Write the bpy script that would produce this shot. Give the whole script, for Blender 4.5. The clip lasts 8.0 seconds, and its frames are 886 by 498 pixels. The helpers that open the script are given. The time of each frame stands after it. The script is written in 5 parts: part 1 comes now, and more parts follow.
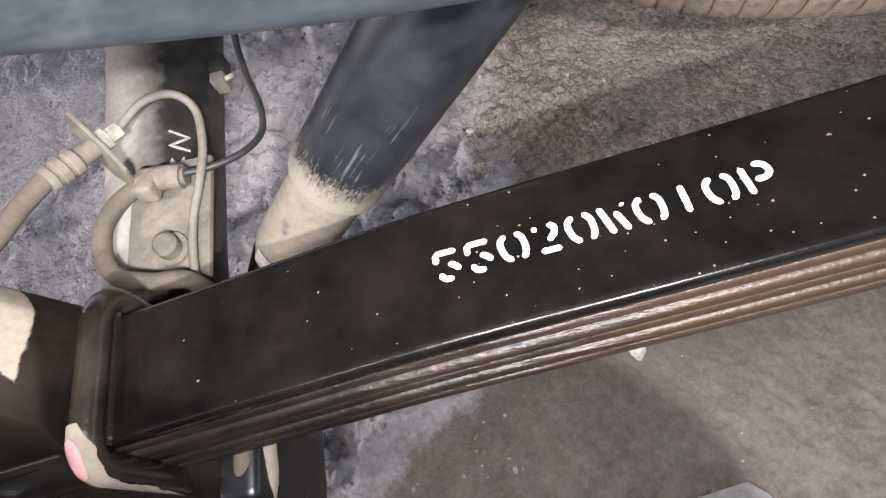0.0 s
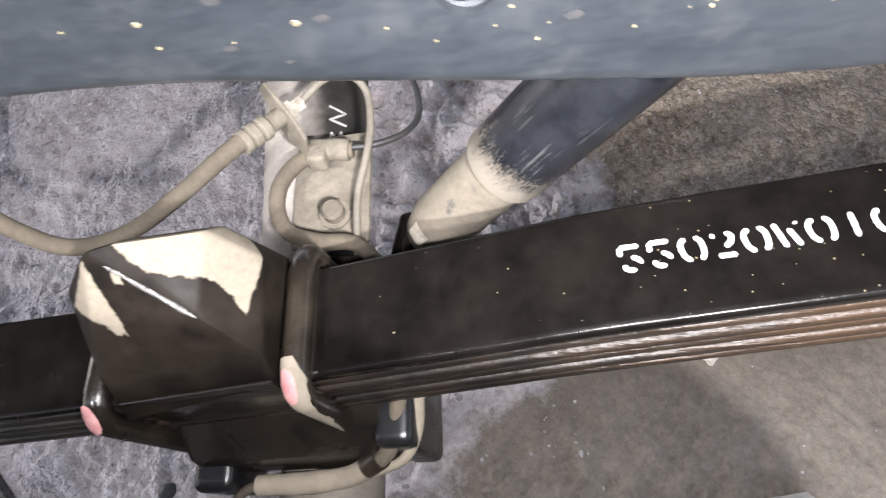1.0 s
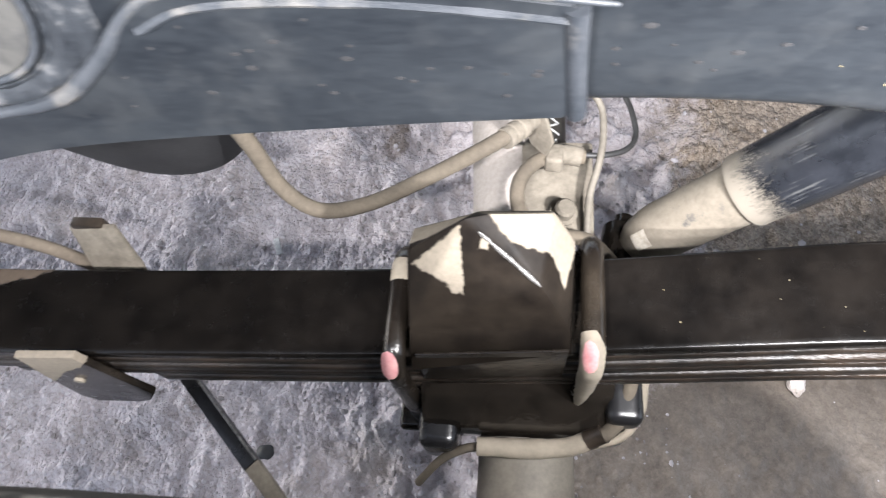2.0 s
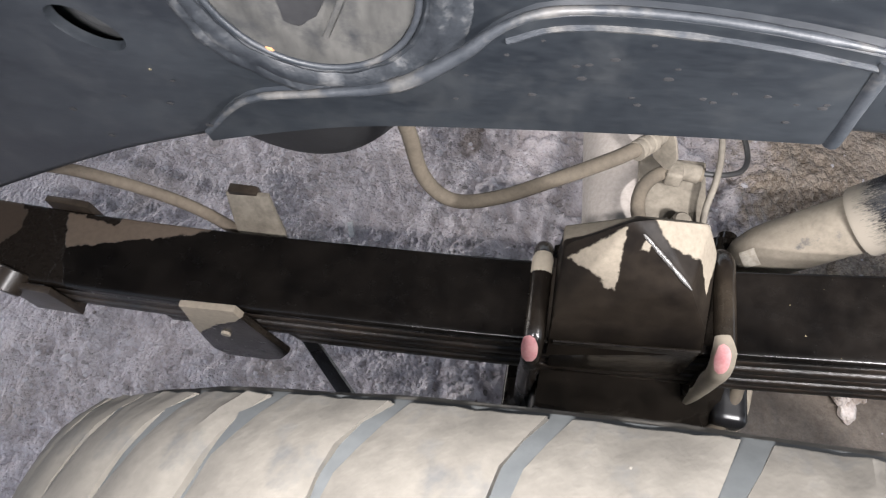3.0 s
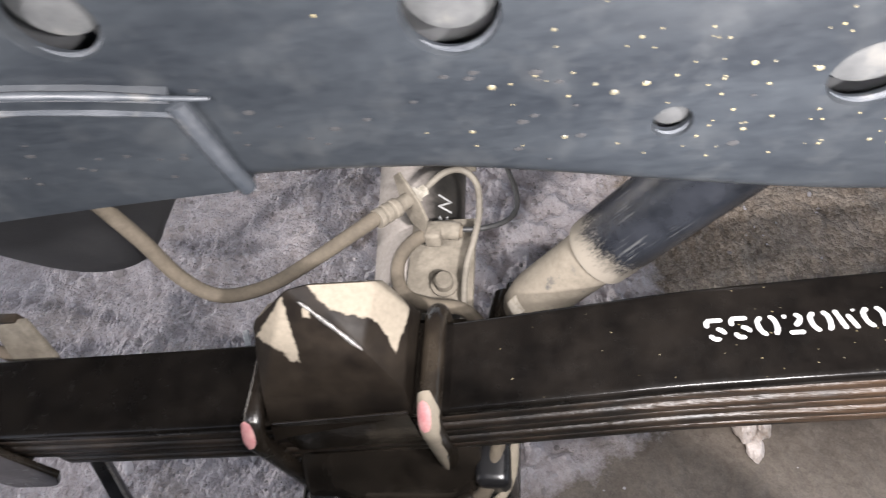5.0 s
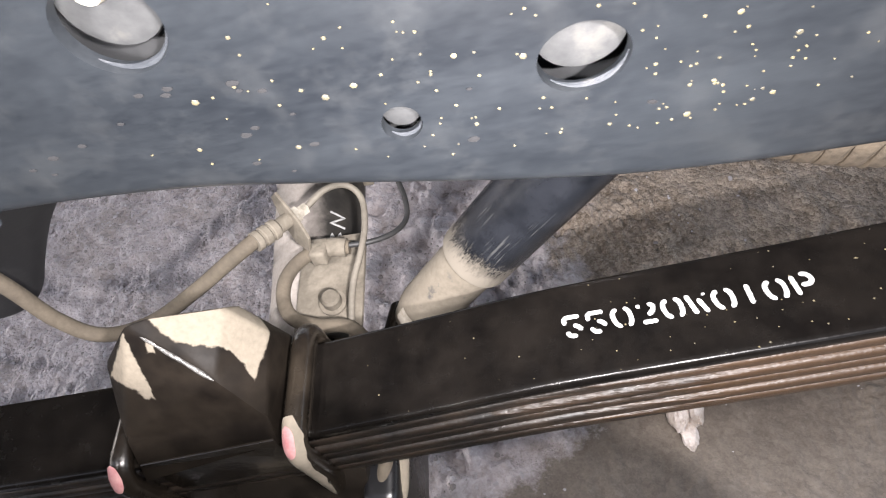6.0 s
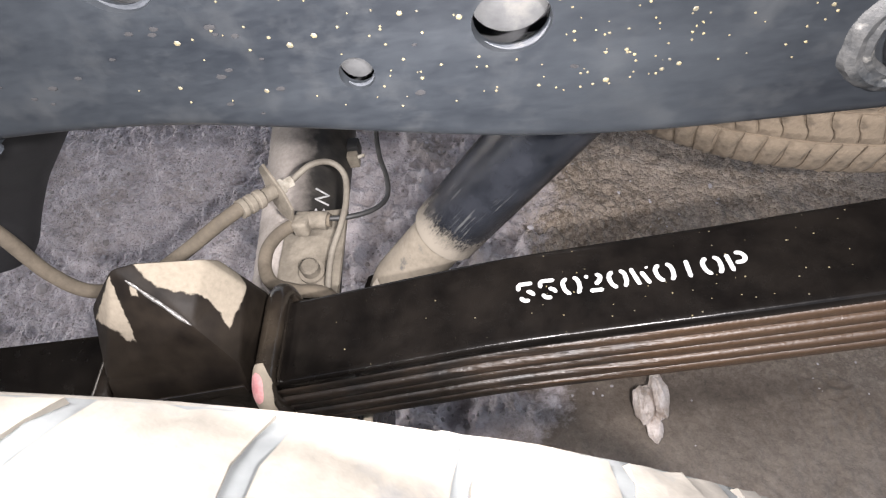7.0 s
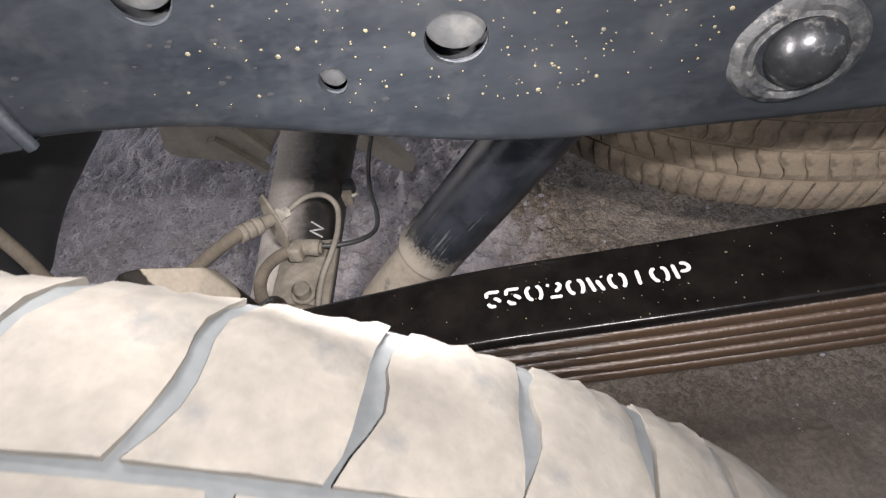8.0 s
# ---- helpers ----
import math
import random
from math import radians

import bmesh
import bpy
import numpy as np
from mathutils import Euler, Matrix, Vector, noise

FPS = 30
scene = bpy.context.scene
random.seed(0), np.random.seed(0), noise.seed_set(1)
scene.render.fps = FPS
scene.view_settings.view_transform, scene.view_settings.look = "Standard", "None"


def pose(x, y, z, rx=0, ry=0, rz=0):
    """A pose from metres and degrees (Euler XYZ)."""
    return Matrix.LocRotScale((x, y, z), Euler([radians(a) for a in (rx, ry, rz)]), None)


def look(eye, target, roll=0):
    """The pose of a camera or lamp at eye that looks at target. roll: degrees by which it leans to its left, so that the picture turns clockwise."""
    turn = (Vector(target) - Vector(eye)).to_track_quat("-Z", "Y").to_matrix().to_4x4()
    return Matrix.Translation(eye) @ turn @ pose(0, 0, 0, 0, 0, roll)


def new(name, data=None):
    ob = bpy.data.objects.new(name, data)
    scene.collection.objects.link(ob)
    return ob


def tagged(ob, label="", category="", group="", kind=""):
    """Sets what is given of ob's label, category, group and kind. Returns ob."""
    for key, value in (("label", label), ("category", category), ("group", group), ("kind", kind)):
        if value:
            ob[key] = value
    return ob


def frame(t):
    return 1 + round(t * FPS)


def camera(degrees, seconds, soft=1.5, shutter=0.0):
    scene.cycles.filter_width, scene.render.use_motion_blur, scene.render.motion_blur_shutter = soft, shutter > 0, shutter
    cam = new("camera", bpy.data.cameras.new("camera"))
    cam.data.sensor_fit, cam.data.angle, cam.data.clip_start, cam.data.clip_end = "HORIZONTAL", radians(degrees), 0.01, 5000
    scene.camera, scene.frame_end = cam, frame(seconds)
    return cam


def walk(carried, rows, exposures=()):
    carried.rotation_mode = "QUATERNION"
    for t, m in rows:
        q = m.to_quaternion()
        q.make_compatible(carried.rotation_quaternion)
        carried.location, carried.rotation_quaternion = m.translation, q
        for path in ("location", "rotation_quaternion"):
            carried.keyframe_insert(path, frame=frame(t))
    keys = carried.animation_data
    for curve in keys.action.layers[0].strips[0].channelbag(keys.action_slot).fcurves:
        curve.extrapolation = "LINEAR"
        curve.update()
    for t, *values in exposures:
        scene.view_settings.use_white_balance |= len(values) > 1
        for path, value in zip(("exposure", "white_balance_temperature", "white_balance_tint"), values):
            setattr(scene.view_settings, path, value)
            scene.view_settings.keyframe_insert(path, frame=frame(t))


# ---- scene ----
# x runs along the vehicle towards its tail, y from the outside inwards, z up. Metres.
cam = camera(69.7, 8.0, soft=1.15, shutter=0.25)
PATH = [
    (0, (0.126, 0.203, 0.8), (-0.085, 1.05, -0.999), -24.7),
    (0.5, (0.103, 0.196, 0.818), (-0.163, 1.016, -0.987), -25.6),
    (1, (0.054, 0.191, 0.854), (-0.255, 1.002, -0.948), -24.5),
    (1.5, (-0.021, 0.176, 0.89), (-0.303, 1.015, -0.904), -19.4),
    (2, (-0.133, 0.151, 0.923), (-0.373, 0.993, -0.875), -12.4),
    (2.2, (-0.169, 0.143, 0.938), (-0.395, 0.974, -0.867), -9.8),
    (3.3, (-0.242, 0.089, 0.98), (-0.539, 0.945, -0.803), -7.3),
    (3.5, (-0.253, 0.069, 0.999), (-0.608, 0.993, -0.739), -7.6),
    (4, (-0.239, 0.064, 1.014), (-0.687, 1.093, -0.642), -10.0),
    (4.3, (-0.180, 0.085, 1.003), (-0.657, 1.115, -0.650), -13.9),
    (4.5, (-0.119, 0.091, 0.98), (-0.581, 1.144, -0.656), -15.1),
    (4.7, (-0.071, 0.117, 0.963), (-0.451, 1.190, -0.680), -15.5),
    (5, (0.003, 0.133, 0.928), (-0.353, 1.213, -0.717), -17.8),
    (5.2, (0.023, 0.145, 0.918), (-0.295, 1.219, -0.739), -17.7),
    (6.3, (0.092, 0.132, 0.905), (-0.193, 1.257, -0.724), -19.8),
    (6.5, (0.093, 0.122, 0.914), (-0.195, 1.249, -0.713), -18.6),
    (7, (0.104, 0.1, 0.913), (-0.175, 1.23, -0.714), -16.3),
    (7.5, (0.121, 0.084, 0.913), (-0.143, 1.34, -0.621), -14.7),
    (8, (0.128, 0.041, 0.922), (-0.147, 1.339, -0.574), -14.2),
]
walk(cam, [(t, look(eye, target, roll)) for t, eye, target, roll in PATH], exposures=[(0, -0.04, 6250, 13), (1.0, 0.18, 6250, 13), (2.2, 0.38, 6150, 12), (3.3, -0.52, 6300, 13), (4.3, -0.78, 6300, 13), (5.2, -0.02, 6400, 14), (6.5, -0.08, 6400, 15), (7.0, -0.28, 6400, 15), (8.0, -0.92, 6400, 15)])

# ---- world and lamps ----
world = bpy.data.worlds.new("world")
scene.world = world
world.use_nodes = True
wn = world.node_tree.nodes
sky = wn.new("ShaderNodeTexSky")
sky.sky_type, sky.sun_disc, sky.sun_elevation, sky.sun_rotation = "NISHITA", False, radians(28), radians(280)
grey_sky = wn.new("ShaderNodeHueSaturation")  # the light under the shed is paler than open sky
grey_sky.inputs["Saturation"].default_value = 0.48
world.node_tree.links.new(sky.outputs["Color"], grey_sky.inputs["Color"])
world.node_tree.links.new(grey_sky.outputs["Color"], wn["Background"].inputs["Color"])
wn["Background"].inputs["Strength"].default_value = 0.32

# fixed lamps over the tyre stand in for one carried flash: at the tail side, at the front side, over the axle and low
# beside the spring
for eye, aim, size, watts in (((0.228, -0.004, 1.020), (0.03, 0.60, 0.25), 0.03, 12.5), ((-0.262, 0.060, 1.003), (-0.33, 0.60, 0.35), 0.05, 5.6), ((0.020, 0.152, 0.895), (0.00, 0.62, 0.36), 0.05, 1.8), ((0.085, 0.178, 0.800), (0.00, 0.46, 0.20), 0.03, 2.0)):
    # the tail-side lamp is added fill, clear of the flash's own path
    flash_stand_in = bpy.data.lights.new("flash_stand_in", "AREA")
    flash_stand_in.shape, flash_stand_in.size, flash_stand_in.size_y = "RECTANGLE", size, 0.012
    flash_stand_in.energy, flash_stand_in.color = watts, (1.0, 0.965, 0.93)
    new("flash_stand_in", flash_stand_in).matrix_world = look(eye, aim)


# ---- materials ----
def ramp(nt, fac, stops):
    r = nt.nodes.new("ShaderNodeValToRGB")
    r.color_ramp.elements[0].position, r.color_ramp.elements[0].color = stops[0][0], (*stops[0][1], 1)
    r.color_ramp.elements[1].position, r.color_ramp.elements[1].color = stops[-1][0], (*stops[-1][1], 1)
    for pos, col in stops[1:-1]:
        e = r.color_ramp.elements.new(pos)
        e.color = (*col, 1)
    nt.links.new(fac, r.inputs["Fac"])
    return r.outputs["Color"]


def noise_out(nt, scale, detail=4.0, rough=0.55, stretch=(1, 1, 1), warp=0.0):
    tc = nt.nodes.new("ShaderNodeTexCoord")
    mp = nt.nodes.new("ShaderNodeMapping")
    mp.inputs["Scale"].default_value = stretch
    nt.links.new(tc.outputs["Object"], mp.inputs["Vector"])
    n = nt.nodes.new("ShaderNodeTexNoise")
    n.inputs["Scale"].default_value, n.inputs["Detail"].default_value = scale, detail
    n.inputs["Roughness"].default_value, n.inputs["Distortion"].default_value = rough, warp
    nt.links.new(mp.outputs["Vector"], n.inputs["Vector"])
    return n.outputs["Fac"]


def maths(nt, op, a, b):
    m = nt.nodes.new("ShaderNodeMath")
    m.operation = op
    for i, v in enumerate((a, b)):
        if isinstance(v, (int, float)):
            m.inputs[i].default_value = v
        else:
            nt.links.new(v, m.inputs[i])
    return m.outputs[0]


def mix(nt, fac, a, b):
    m = nt.nodes.new("ShaderNodeMix")
    m.data_type = "RGBA"
    for sock, v in ((m.inputs["Factor"], fac), (m.inputs["A"], a), (m.inputs["B"], b)):
        if isinstance(v, (int, float)):
            sock.default_value = v
        elif isinstance(v, tuple):
            sock.default_value = (*v, 1)
        else:
            nt.links.new(v, sock)
    return m.outputs["Result"]


def coord(nt, axis):
    tc = nt.nodes.new("ShaderNodeTexCoord")
    sep = nt.nodes.new("ShaderNodeSeparateXYZ")
    nt.links.new(tc.outputs["Object"], sep.inputs[0])
    return sep.outputs[axis]


def surface(name, a, b, rough=0.6, rough2=None, scale=25.0, fine=220.0, bump=0.2, depth=0.002, metal=0.0, stretch=(1, 1, 1), dust=None, dust_at=(0.5, 0.62), dust_scale=18.0):
    """A two-scale mottled surface from colour a to b, with an optional layer of dust where a noise is high."""
    m = bpy.data.materials.new(name)
    m.use_nodes = True
    nt = m.node_tree
    bs = nt.nodes["Principled BSDF"]
    big = noise_out(nt, scale, 5, 0.6, stretch)
    small = noise_out(nt, fine, 3, 0.6, stretch)
    both = maths(nt, "ADD", maths(nt, "MULTIPLY", big, 0.7), maths(nt, "MULTIPLY", small, 0.3))
    colour = ramp(nt, both, [(0.35, a), (0.65, b)])
    r = maths(nt, "ADD", maths(nt, "MULTIPLY", big, (rough2 if rough2 is not None else rough) - rough), rough)
    if dust:
        mask = ramp(nt, noise_out(nt, dust_scale, 6, 0.65), [(dust_at[0], (0, 0, 0)), (dust_at[1], (1, 1, 1))])
        colour = mix(nt, mask, colour, dust)
        r = maths(nt, "MAXIMUM", r, maths(nt, "MULTIPLY", mask, 0.85))
    nt.links.new(colour, bs.inputs["Base Color"])
    nt.links.new(r, bs.inputs["Roughness"])
    bs.inputs["Metallic"].default_value = metal
    bp = nt.nodes.new("ShaderNodeBump")
    bp.inputs["Strength"].default_value, bp.inputs["Distance"].default_value = bump, depth
    nt.links.new(both, bp.inputs["Height"])
    nt.links.new(bp.outputs["Normal"], bs.inputs["Normal"])
    return m


DUST = (0.180, 0.157, 0.124)


def oiled_dust(name, rule, oil=((0.007, 0.0055, 0.0045), (0.019, 0.015, 0.011)), dust=DUST, edge=0.012, noise_scale=55.0, wobble=0.02, rough=0.17, stretch=(1, 1, 1), dull=0.92, bumpy=0.35):
    """Dry dust where the sprayed oil did not reach: dust lies where rule . (x, y, z) + constant is above nought, with a ragged edge."""
    m = bpy.data.materials.new(name)
    m.use_nodes = True
    nt = m.node_tree
    bs = nt.nodes["Principled BSDF"]
    v = None
    for axis, k in zip("XYZ", rule[:3]):
        term = maths(nt, "MULTIPLY", coord(nt, axis), k)
        v = term if v is None else maths(nt, "ADD", v, term)
    v = maths(nt, "ADD", v, rule[3])
    n = maths(nt, "SUBTRACT", noise_out(nt, noise_scale, 6, 0.6, stretch), 0.5)
    v = maths(nt, "ADD", v, maths(nt, "MULTIPLY", n, wobble * 2))
    mask = ramp(nt, maths(nt, "ADD", maths(nt, "MULTIPLY", v, 1 / edge), 0.5), [(0.44, (0, 0, 0)), (0.56, (1, 1, 1))])
    grain = noise_out(nt, 260, 4, 0.6)
    wet = ramp(nt, noise_out(nt, 30, 5, 0.6), [(0.35, oil[0]), (0.65, oil[1])])
    dry = ramp(nt, grain, [(0.3, tuple(c * 0.86 for c in dust)), (0.7, tuple(min(1, c * 1.1) for c in dust))])
    nt.links.new(mix(nt, mask, wet, dry), bs.inputs["Base Color"])
    wet_r = maths(nt, "ADD", maths(nt, "MULTIPLY", noise_out(nt, 90, 4), 0.26), rough - 0.06)
    nt.links.new(maths(nt, "MAXIMUM", wet_r, maths(nt, "MULTIPLY", mask, dull)), bs.inputs["Roughness"])
    bp = nt.nodes.new("ShaderNodeBump")
    bp.inputs["Strength"].default_value, bp.inputs["Distance"].default_value = bumpy, 0.0012
    nt.links.new(maths(nt, "ADD", maths(nt, "MULTIPLY", grain, 0.6), mask), bp.inputs["Height"])
    nt.links.new(bp.outputs["Normal"], bs.inputs["Normal"])
    return m


def patched(name, layers, axes="XY", wobble=0.004, noise_scale=90.0, edge=0.0016, oil=((0.007, 0.0055, 0.0045), (0.019, 0.015, 0.011)), rough=0.17, above=None, sheen=0.5):
    """Oiled steel with ragged patches of dust: layers are (corners of convex patches, colour, roughness), laid on in turn."""
    m = bpy.data.materials.new(name)
    m.use_nodes = True
    nt = m.node_tree
    bs = nt.nodes["Principled BSDF"]
    grain = noise_out(nt, 260, 4, 0.6)
    ragged = maths(nt, "MULTIPLY", maths(nt, "SUBTRACT", noise_out(nt, noise_scale, 7, 0.7), 0.5), wobble * 2)
    u, v = coord(nt, axes[0]), coord(nt, axes[1])
    colour = ramp(nt, noise_out(nt, 30, 5, 0.6), [(0.35, oil[0]), (0.65, oil[1])])
    gloss = maths(nt, "ADD", maths(nt, "MULTIPLY", noise_out(nt, 90, 4), 0.26), rough - 0.06)
    relief = grain
    for patches, dust, dull in layers:
        cover = None
        for p in patches:
            inside = maths(nt, "SUBTRACT", coord(nt, "Z"), above) if above is not None else None
            cx, cy = sum(a for a, b in p) / len(p), sum(b for a, b in p) / len(p)
            for (ax, ay), (bx, by) in zip(p, p[1:] + p[:1]):
                nx, ny = ay - by, bx - ax
                k = math.hypot(nx, ny) * (1 if (cx - ax) * nx + (cy - ay) * ny > 0 else -1)
                nx, ny = nx / k, ny / k
                far = maths(nt, "ADD", maths(nt, "ADD", maths(nt, "MULTIPLY", u, nx), maths(nt, "MULTIPLY", v, ny)), -(ax * nx + ay * ny))
                inside = far if inside is None else maths(nt, "MINIMUM", inside, far)
            cover = inside if cover is None else maths(nt, "MAXIMUM", cover, inside)
        mask = ramp(nt, maths(nt, "ADD", maths(nt, "MULTIPLY", maths(nt, "ADD", cover, ragged), 1 / edge), 0.5), [(0.2, (0, 0, 0)), (0.8, (1, 1, 1))])
        dry = ramp(nt, grain, [(0.3, tuple(c * 0.86 for c in dust)), (0.7, tuple(min(1, c * 1.1) for c in dust))])
        colour = mix(nt, mask, colour, dry)
        gloss = mix(nt, mask, gloss, (dull, dull, dull))
        relief = maths(nt, "ADD", maths(nt, "MULTIPLY", mask, 1.0 if dull > 0.6 else -1.0), relief)
    nt.links.new(colour, bs.inputs["Base Color"])
    nt.links.new(gloss, bs.inputs["Roughness"])
    bs.inputs["Specular IOR Level"].default_value = sheen
    bp = nt.nodes.new("ShaderNodeBump")
    bp.inputs["Strength"].default_value, bp.inputs["Distance"].default_value = 0.35, 0.0004
    nt.links.new(relief, bp.inputs["Height"])
    nt.links.new(bp.outputs["Normal"], bs.inputs["Normal"])
    return m


def cover_material():
    """Glossy black tube, its lower end brushed over with dust, fine scratches along it; z runs up the tube."""
    m = bpy.data.materials.new("shock_cover")
    m.use_nodes = True
    nt = m.node_tree
    bs = nt.nodes["Principled BSDF"]
    streak = noise_out(nt, 800, 4, 0.75, (1, 1, 0.30))
    patch = noise_out(nt, 38, 5, 0.6)
    low = maths(nt, "MULTIPLY", maths(nt, "ADD", coord(nt, "Z"), 0.090), -34.0)
    worn = maths(nt, "ADD", maths(nt, "MULTIPLY", maths(nt, "SUBTRACT", streak, 0.5), 1.7), maths(nt, "MULTIPLY", maths(nt, "SUBTRACT", patch, 0.5), 1.5))
    dust = ramp(nt, maths(nt, "ADD", maths(nt, "ADD", low, worn), 0.5), [(0.30, (0, 0, 0)), (1.2, (1, 1, 1))])
    scratch = ramp(nt, maths(nt, "ADD", maths(nt, "MULTIPLY", noise_out(nt, 300, 3, 0.6, (1, 1, 0.05)), 0.5), maths(nt, "MULTIPLY", noise_out(nt, 24, 4, 0.6), 0.5)), [(0.62, (0, 0, 0)), (0.68, (0.35, 0.35, 0.35))])
    film = ramp(nt, noise_out(nt, 30, 5, 0.6), [(0.35, (0.006, 0.007, 0.009)), (0.7, (0.020, 0.022, 0.027))])
    colour = mix(nt, scratch, film, (0.17, 0.17, 0.165))
    nt.links.new(mix(nt, maths(nt, "MULTIPLY", dust, 0.85), colour, (0.235, 0.208, 0.168)), bs.inputs["Base Color"])
    gloss = maths(nt, "ADD", maths(nt, "MULTIPLY", noise_out(nt, 60, 4), 0.22), 0.10)
    nt.links.new(maths(nt, "MAXIMUM", gloss, maths(nt, "MULTIPLY", dust, 0.9)), bs.inputs["Roughness"])
    bp = nt.nodes.new("ShaderNodeBump")
    bp.inputs["Strength"].default_value, bp.inputs["Distance"].default_value = 0.3, 0.0006
    nt.links.new(maths(nt, "ADD", dust, streak), bp.inputs["Height"])
    nt.links.new(bp.outputs["Normal"], bs.inputs["Normal"])
    return m


M_RAIL = surface("rail_paint", (0.0080, 0.0095, 0.0118), (0.0176, 0.0203, 0.0234), 0.25, 0.42, 30, 400, 0.16, 0.0006, stretch=(0.35, 1, 1), dust=(0.031, 0.033, 0.0345), dust_at=(0.50, 0.95), dust_scale=45)
# dark wall and lighter disc: shade and light inside the holes as two colours
M_RAIL_IN = surface("rail_inner", (0.014, 0.015, 0.017), (0.030, 0.031, 0.032), 0.7, 0.8, 30, 200)
M_LIT_DISC = surface("lit_wall_disc", (0.016, 0.017, 0.018), (0.040, 0.041, 0.041), 0.65, 0.85, 60, 300, 0.4, 0.0008, dust=(0.066, 0.063, 0.056), dust_at=(0.58, 0.80), dust_scale=60)
M_WELD = surface("weld_seam", (0.012, 0.015, 0.019), (0.030, 0.033, 0.038), 0.40, 0.65, 60, 400, 0.5, 0.0015, dust=(0.095, 0.090, 0.082), dust_at=(0.54, 0.72), dust_scale=34)
M_SEALER = surface("seam_sealer", (0.006, 0.0075, 0.010), (0.019, 0.022, 0.026), 0.42, 0.7, 60, 300, 0.6, 0.002, dust=(0.075, 0.075, 0.075), dust_at=(0.56, 0.72), dust_scale=60)
M_PLUG = surface("plug_rubber", (0.017, 0.017, 0.016), (0.062, 0.060, 0.055), 0.6, 0.85, 50, 260, 0.4, 0.001, stretch=(1, 1, 0.35), dust=(0.006, 0.0075, 0.010), dust_at=(0.48, 0.68), dust_scale=42)
M_RUST = surface("orange_rust", (0.22, 0.09, 0.03), (0.40, 0.20, 0.09), 0.8, 0.9)
M_BOSS = surface("boss_weld", (0.008, 0.0095, 0.011), (0.040, 0.040, 0.039), 0.42, 0.8, 110, 380, 0.6, 0.002, dust=(0.120, 0.116, 0.106), dust_at=(0.56, 0.70), dust_scale=120)
M_BLACK = surface("gloss_black", (0.006, 0.006, 0.007), (0.014, 0.014, 0.015), 0.2, 0.35, 20, 200, 0.1)
M_DOME = surface("dome_dusty_black", (0.006, 0.006, 0.007), (0.016, 0.017, 0.018), 0.22, 0.40, 40, 300, 0.4, 0.001, dust=(0.085, 0.083, 0.078), dust_at=(0.55, 0.70), dust_scale=110)
M_CHIP = surface("chipped_paint", (0.003, 0.003, 0.004), (0.010, 0.010, 0.011), 0.95, 1.0)
M_SPRING = patched("spring_leaf_oiled", [
    ([[(-0.80, 0.20), (-0.60, 0.20), (-0.60, 0.37), (-0.80, 0.37)]], (0.036, 0.026, 0.019), 0.5),
    ([[(-0.603, 0.279), (-0.493, 0.314), (-0.460, 0.326), (-0.46, 0.37), (-0.62, 0.37), (-0.620, 0.303)]], (0.080, 0.060, 0.044), 0.8),
    ([[(-0.645, 0.306), (-0.592, 0.312), (-0.585, 0.36), (-0.655, 0.36)], [(-0.643, 0.320), (-0.612, 0.322), (-0.596, 0.274), (-0.634, 0.262)], [(-0.660, 0.258), (-0.637, 0.287), (-0.600, 0.284), (-0.575, 0.22), (-0.65, 0.22)], [(-0.597, 0.323), (-0.562, 0.315), (-0.567, 0.307), (-0.592, 0.309)]], (0.010, 0.008, 0.0065), 0.25),
], wobble=0.007, noise_scale=70, oil=((0.0029, 0.0025, 0.0023), (0.0068, 0.0057, 0.0049)), sheen=0.25)
M_LEAF = oiled_dust("leaf_edge_oiled", (1, 0, 0, -0.13), oil=((0.007, 0.0058, 0.005), (0.024, 0.017, 0.012)), dust=(0.043, 0.0255, 0.0145), edge=0.9, wobble=0.20, noise_scale=40, rough=0.36, stretch=(0.25, 1, 3), dull=0.36, bumpy=1.0)
M_CAP = patched("cap_oiled", [([
    [(-0.160, 0.3275), (-0.160, 0.37), (-0.22, 0.37), (-0.22, 0.3165)],
    [(-0.1675, 0.3155), (-0.166, 0.290), (-0.176, 0.291), (-0.190, 0.301), (-0.201, 0.3070)],
    [(-0.158, 0.3275), (-0.138, 0.3105), (-0.09, 0.3105), (-0.09, 0.37), (-0.156, 0.37)],
    [(-0.113, 0.313), (-0.103, 0.297), (-0.09, 0.297), (-0.09, 0.33), (-0.112, 0.33)],
    [(-0.1565, 0.3065), (-0.1515, 0.306), (-0.151, 0.3095), (-0.154, 0.3105)],
], DUST, 0.92)], wobble=0.0035, noise_scale=120, oil=((0.0058, 0.0046, 0.0038), (0.0155, 0.0122, 0.0092)), rough=0.44, above=0.554, sheen=0.08)
M_UBOLT_DARK = oiled_dust("u_bolt_black", (0, 0, 0, -1))
M_SEAT = surface("seat_oiled", (0.0085, 0.0072, 0.006), (0.024, 0.0195, 0.0155), 0.08, 0.20, 22, 130, 0.75, 0.0016)
# pale steel for lines that paint the highlight on oiled edges
M_GLINT = surface("edge_glint_steel", (0.035, 0.033, 0.030), (0.26, 0.255, 0.245), 0.22, 0.40, 320, 700, 1.0, 0.0010, metal=0.45)
M_CLIP = oiled_dust("clip_oiled", (-1, 0, 1.2, -1.044), wobble=0.014, dust=(0.20, 0.17, 0.13))
M_OILY_BROWN = surface("oily_brown_steel", (0.012, 0.0095, 0.0075), (0.050, 0.038, 0.028), 0.22, 0.5, 40, 200, 0.4, 0.001)
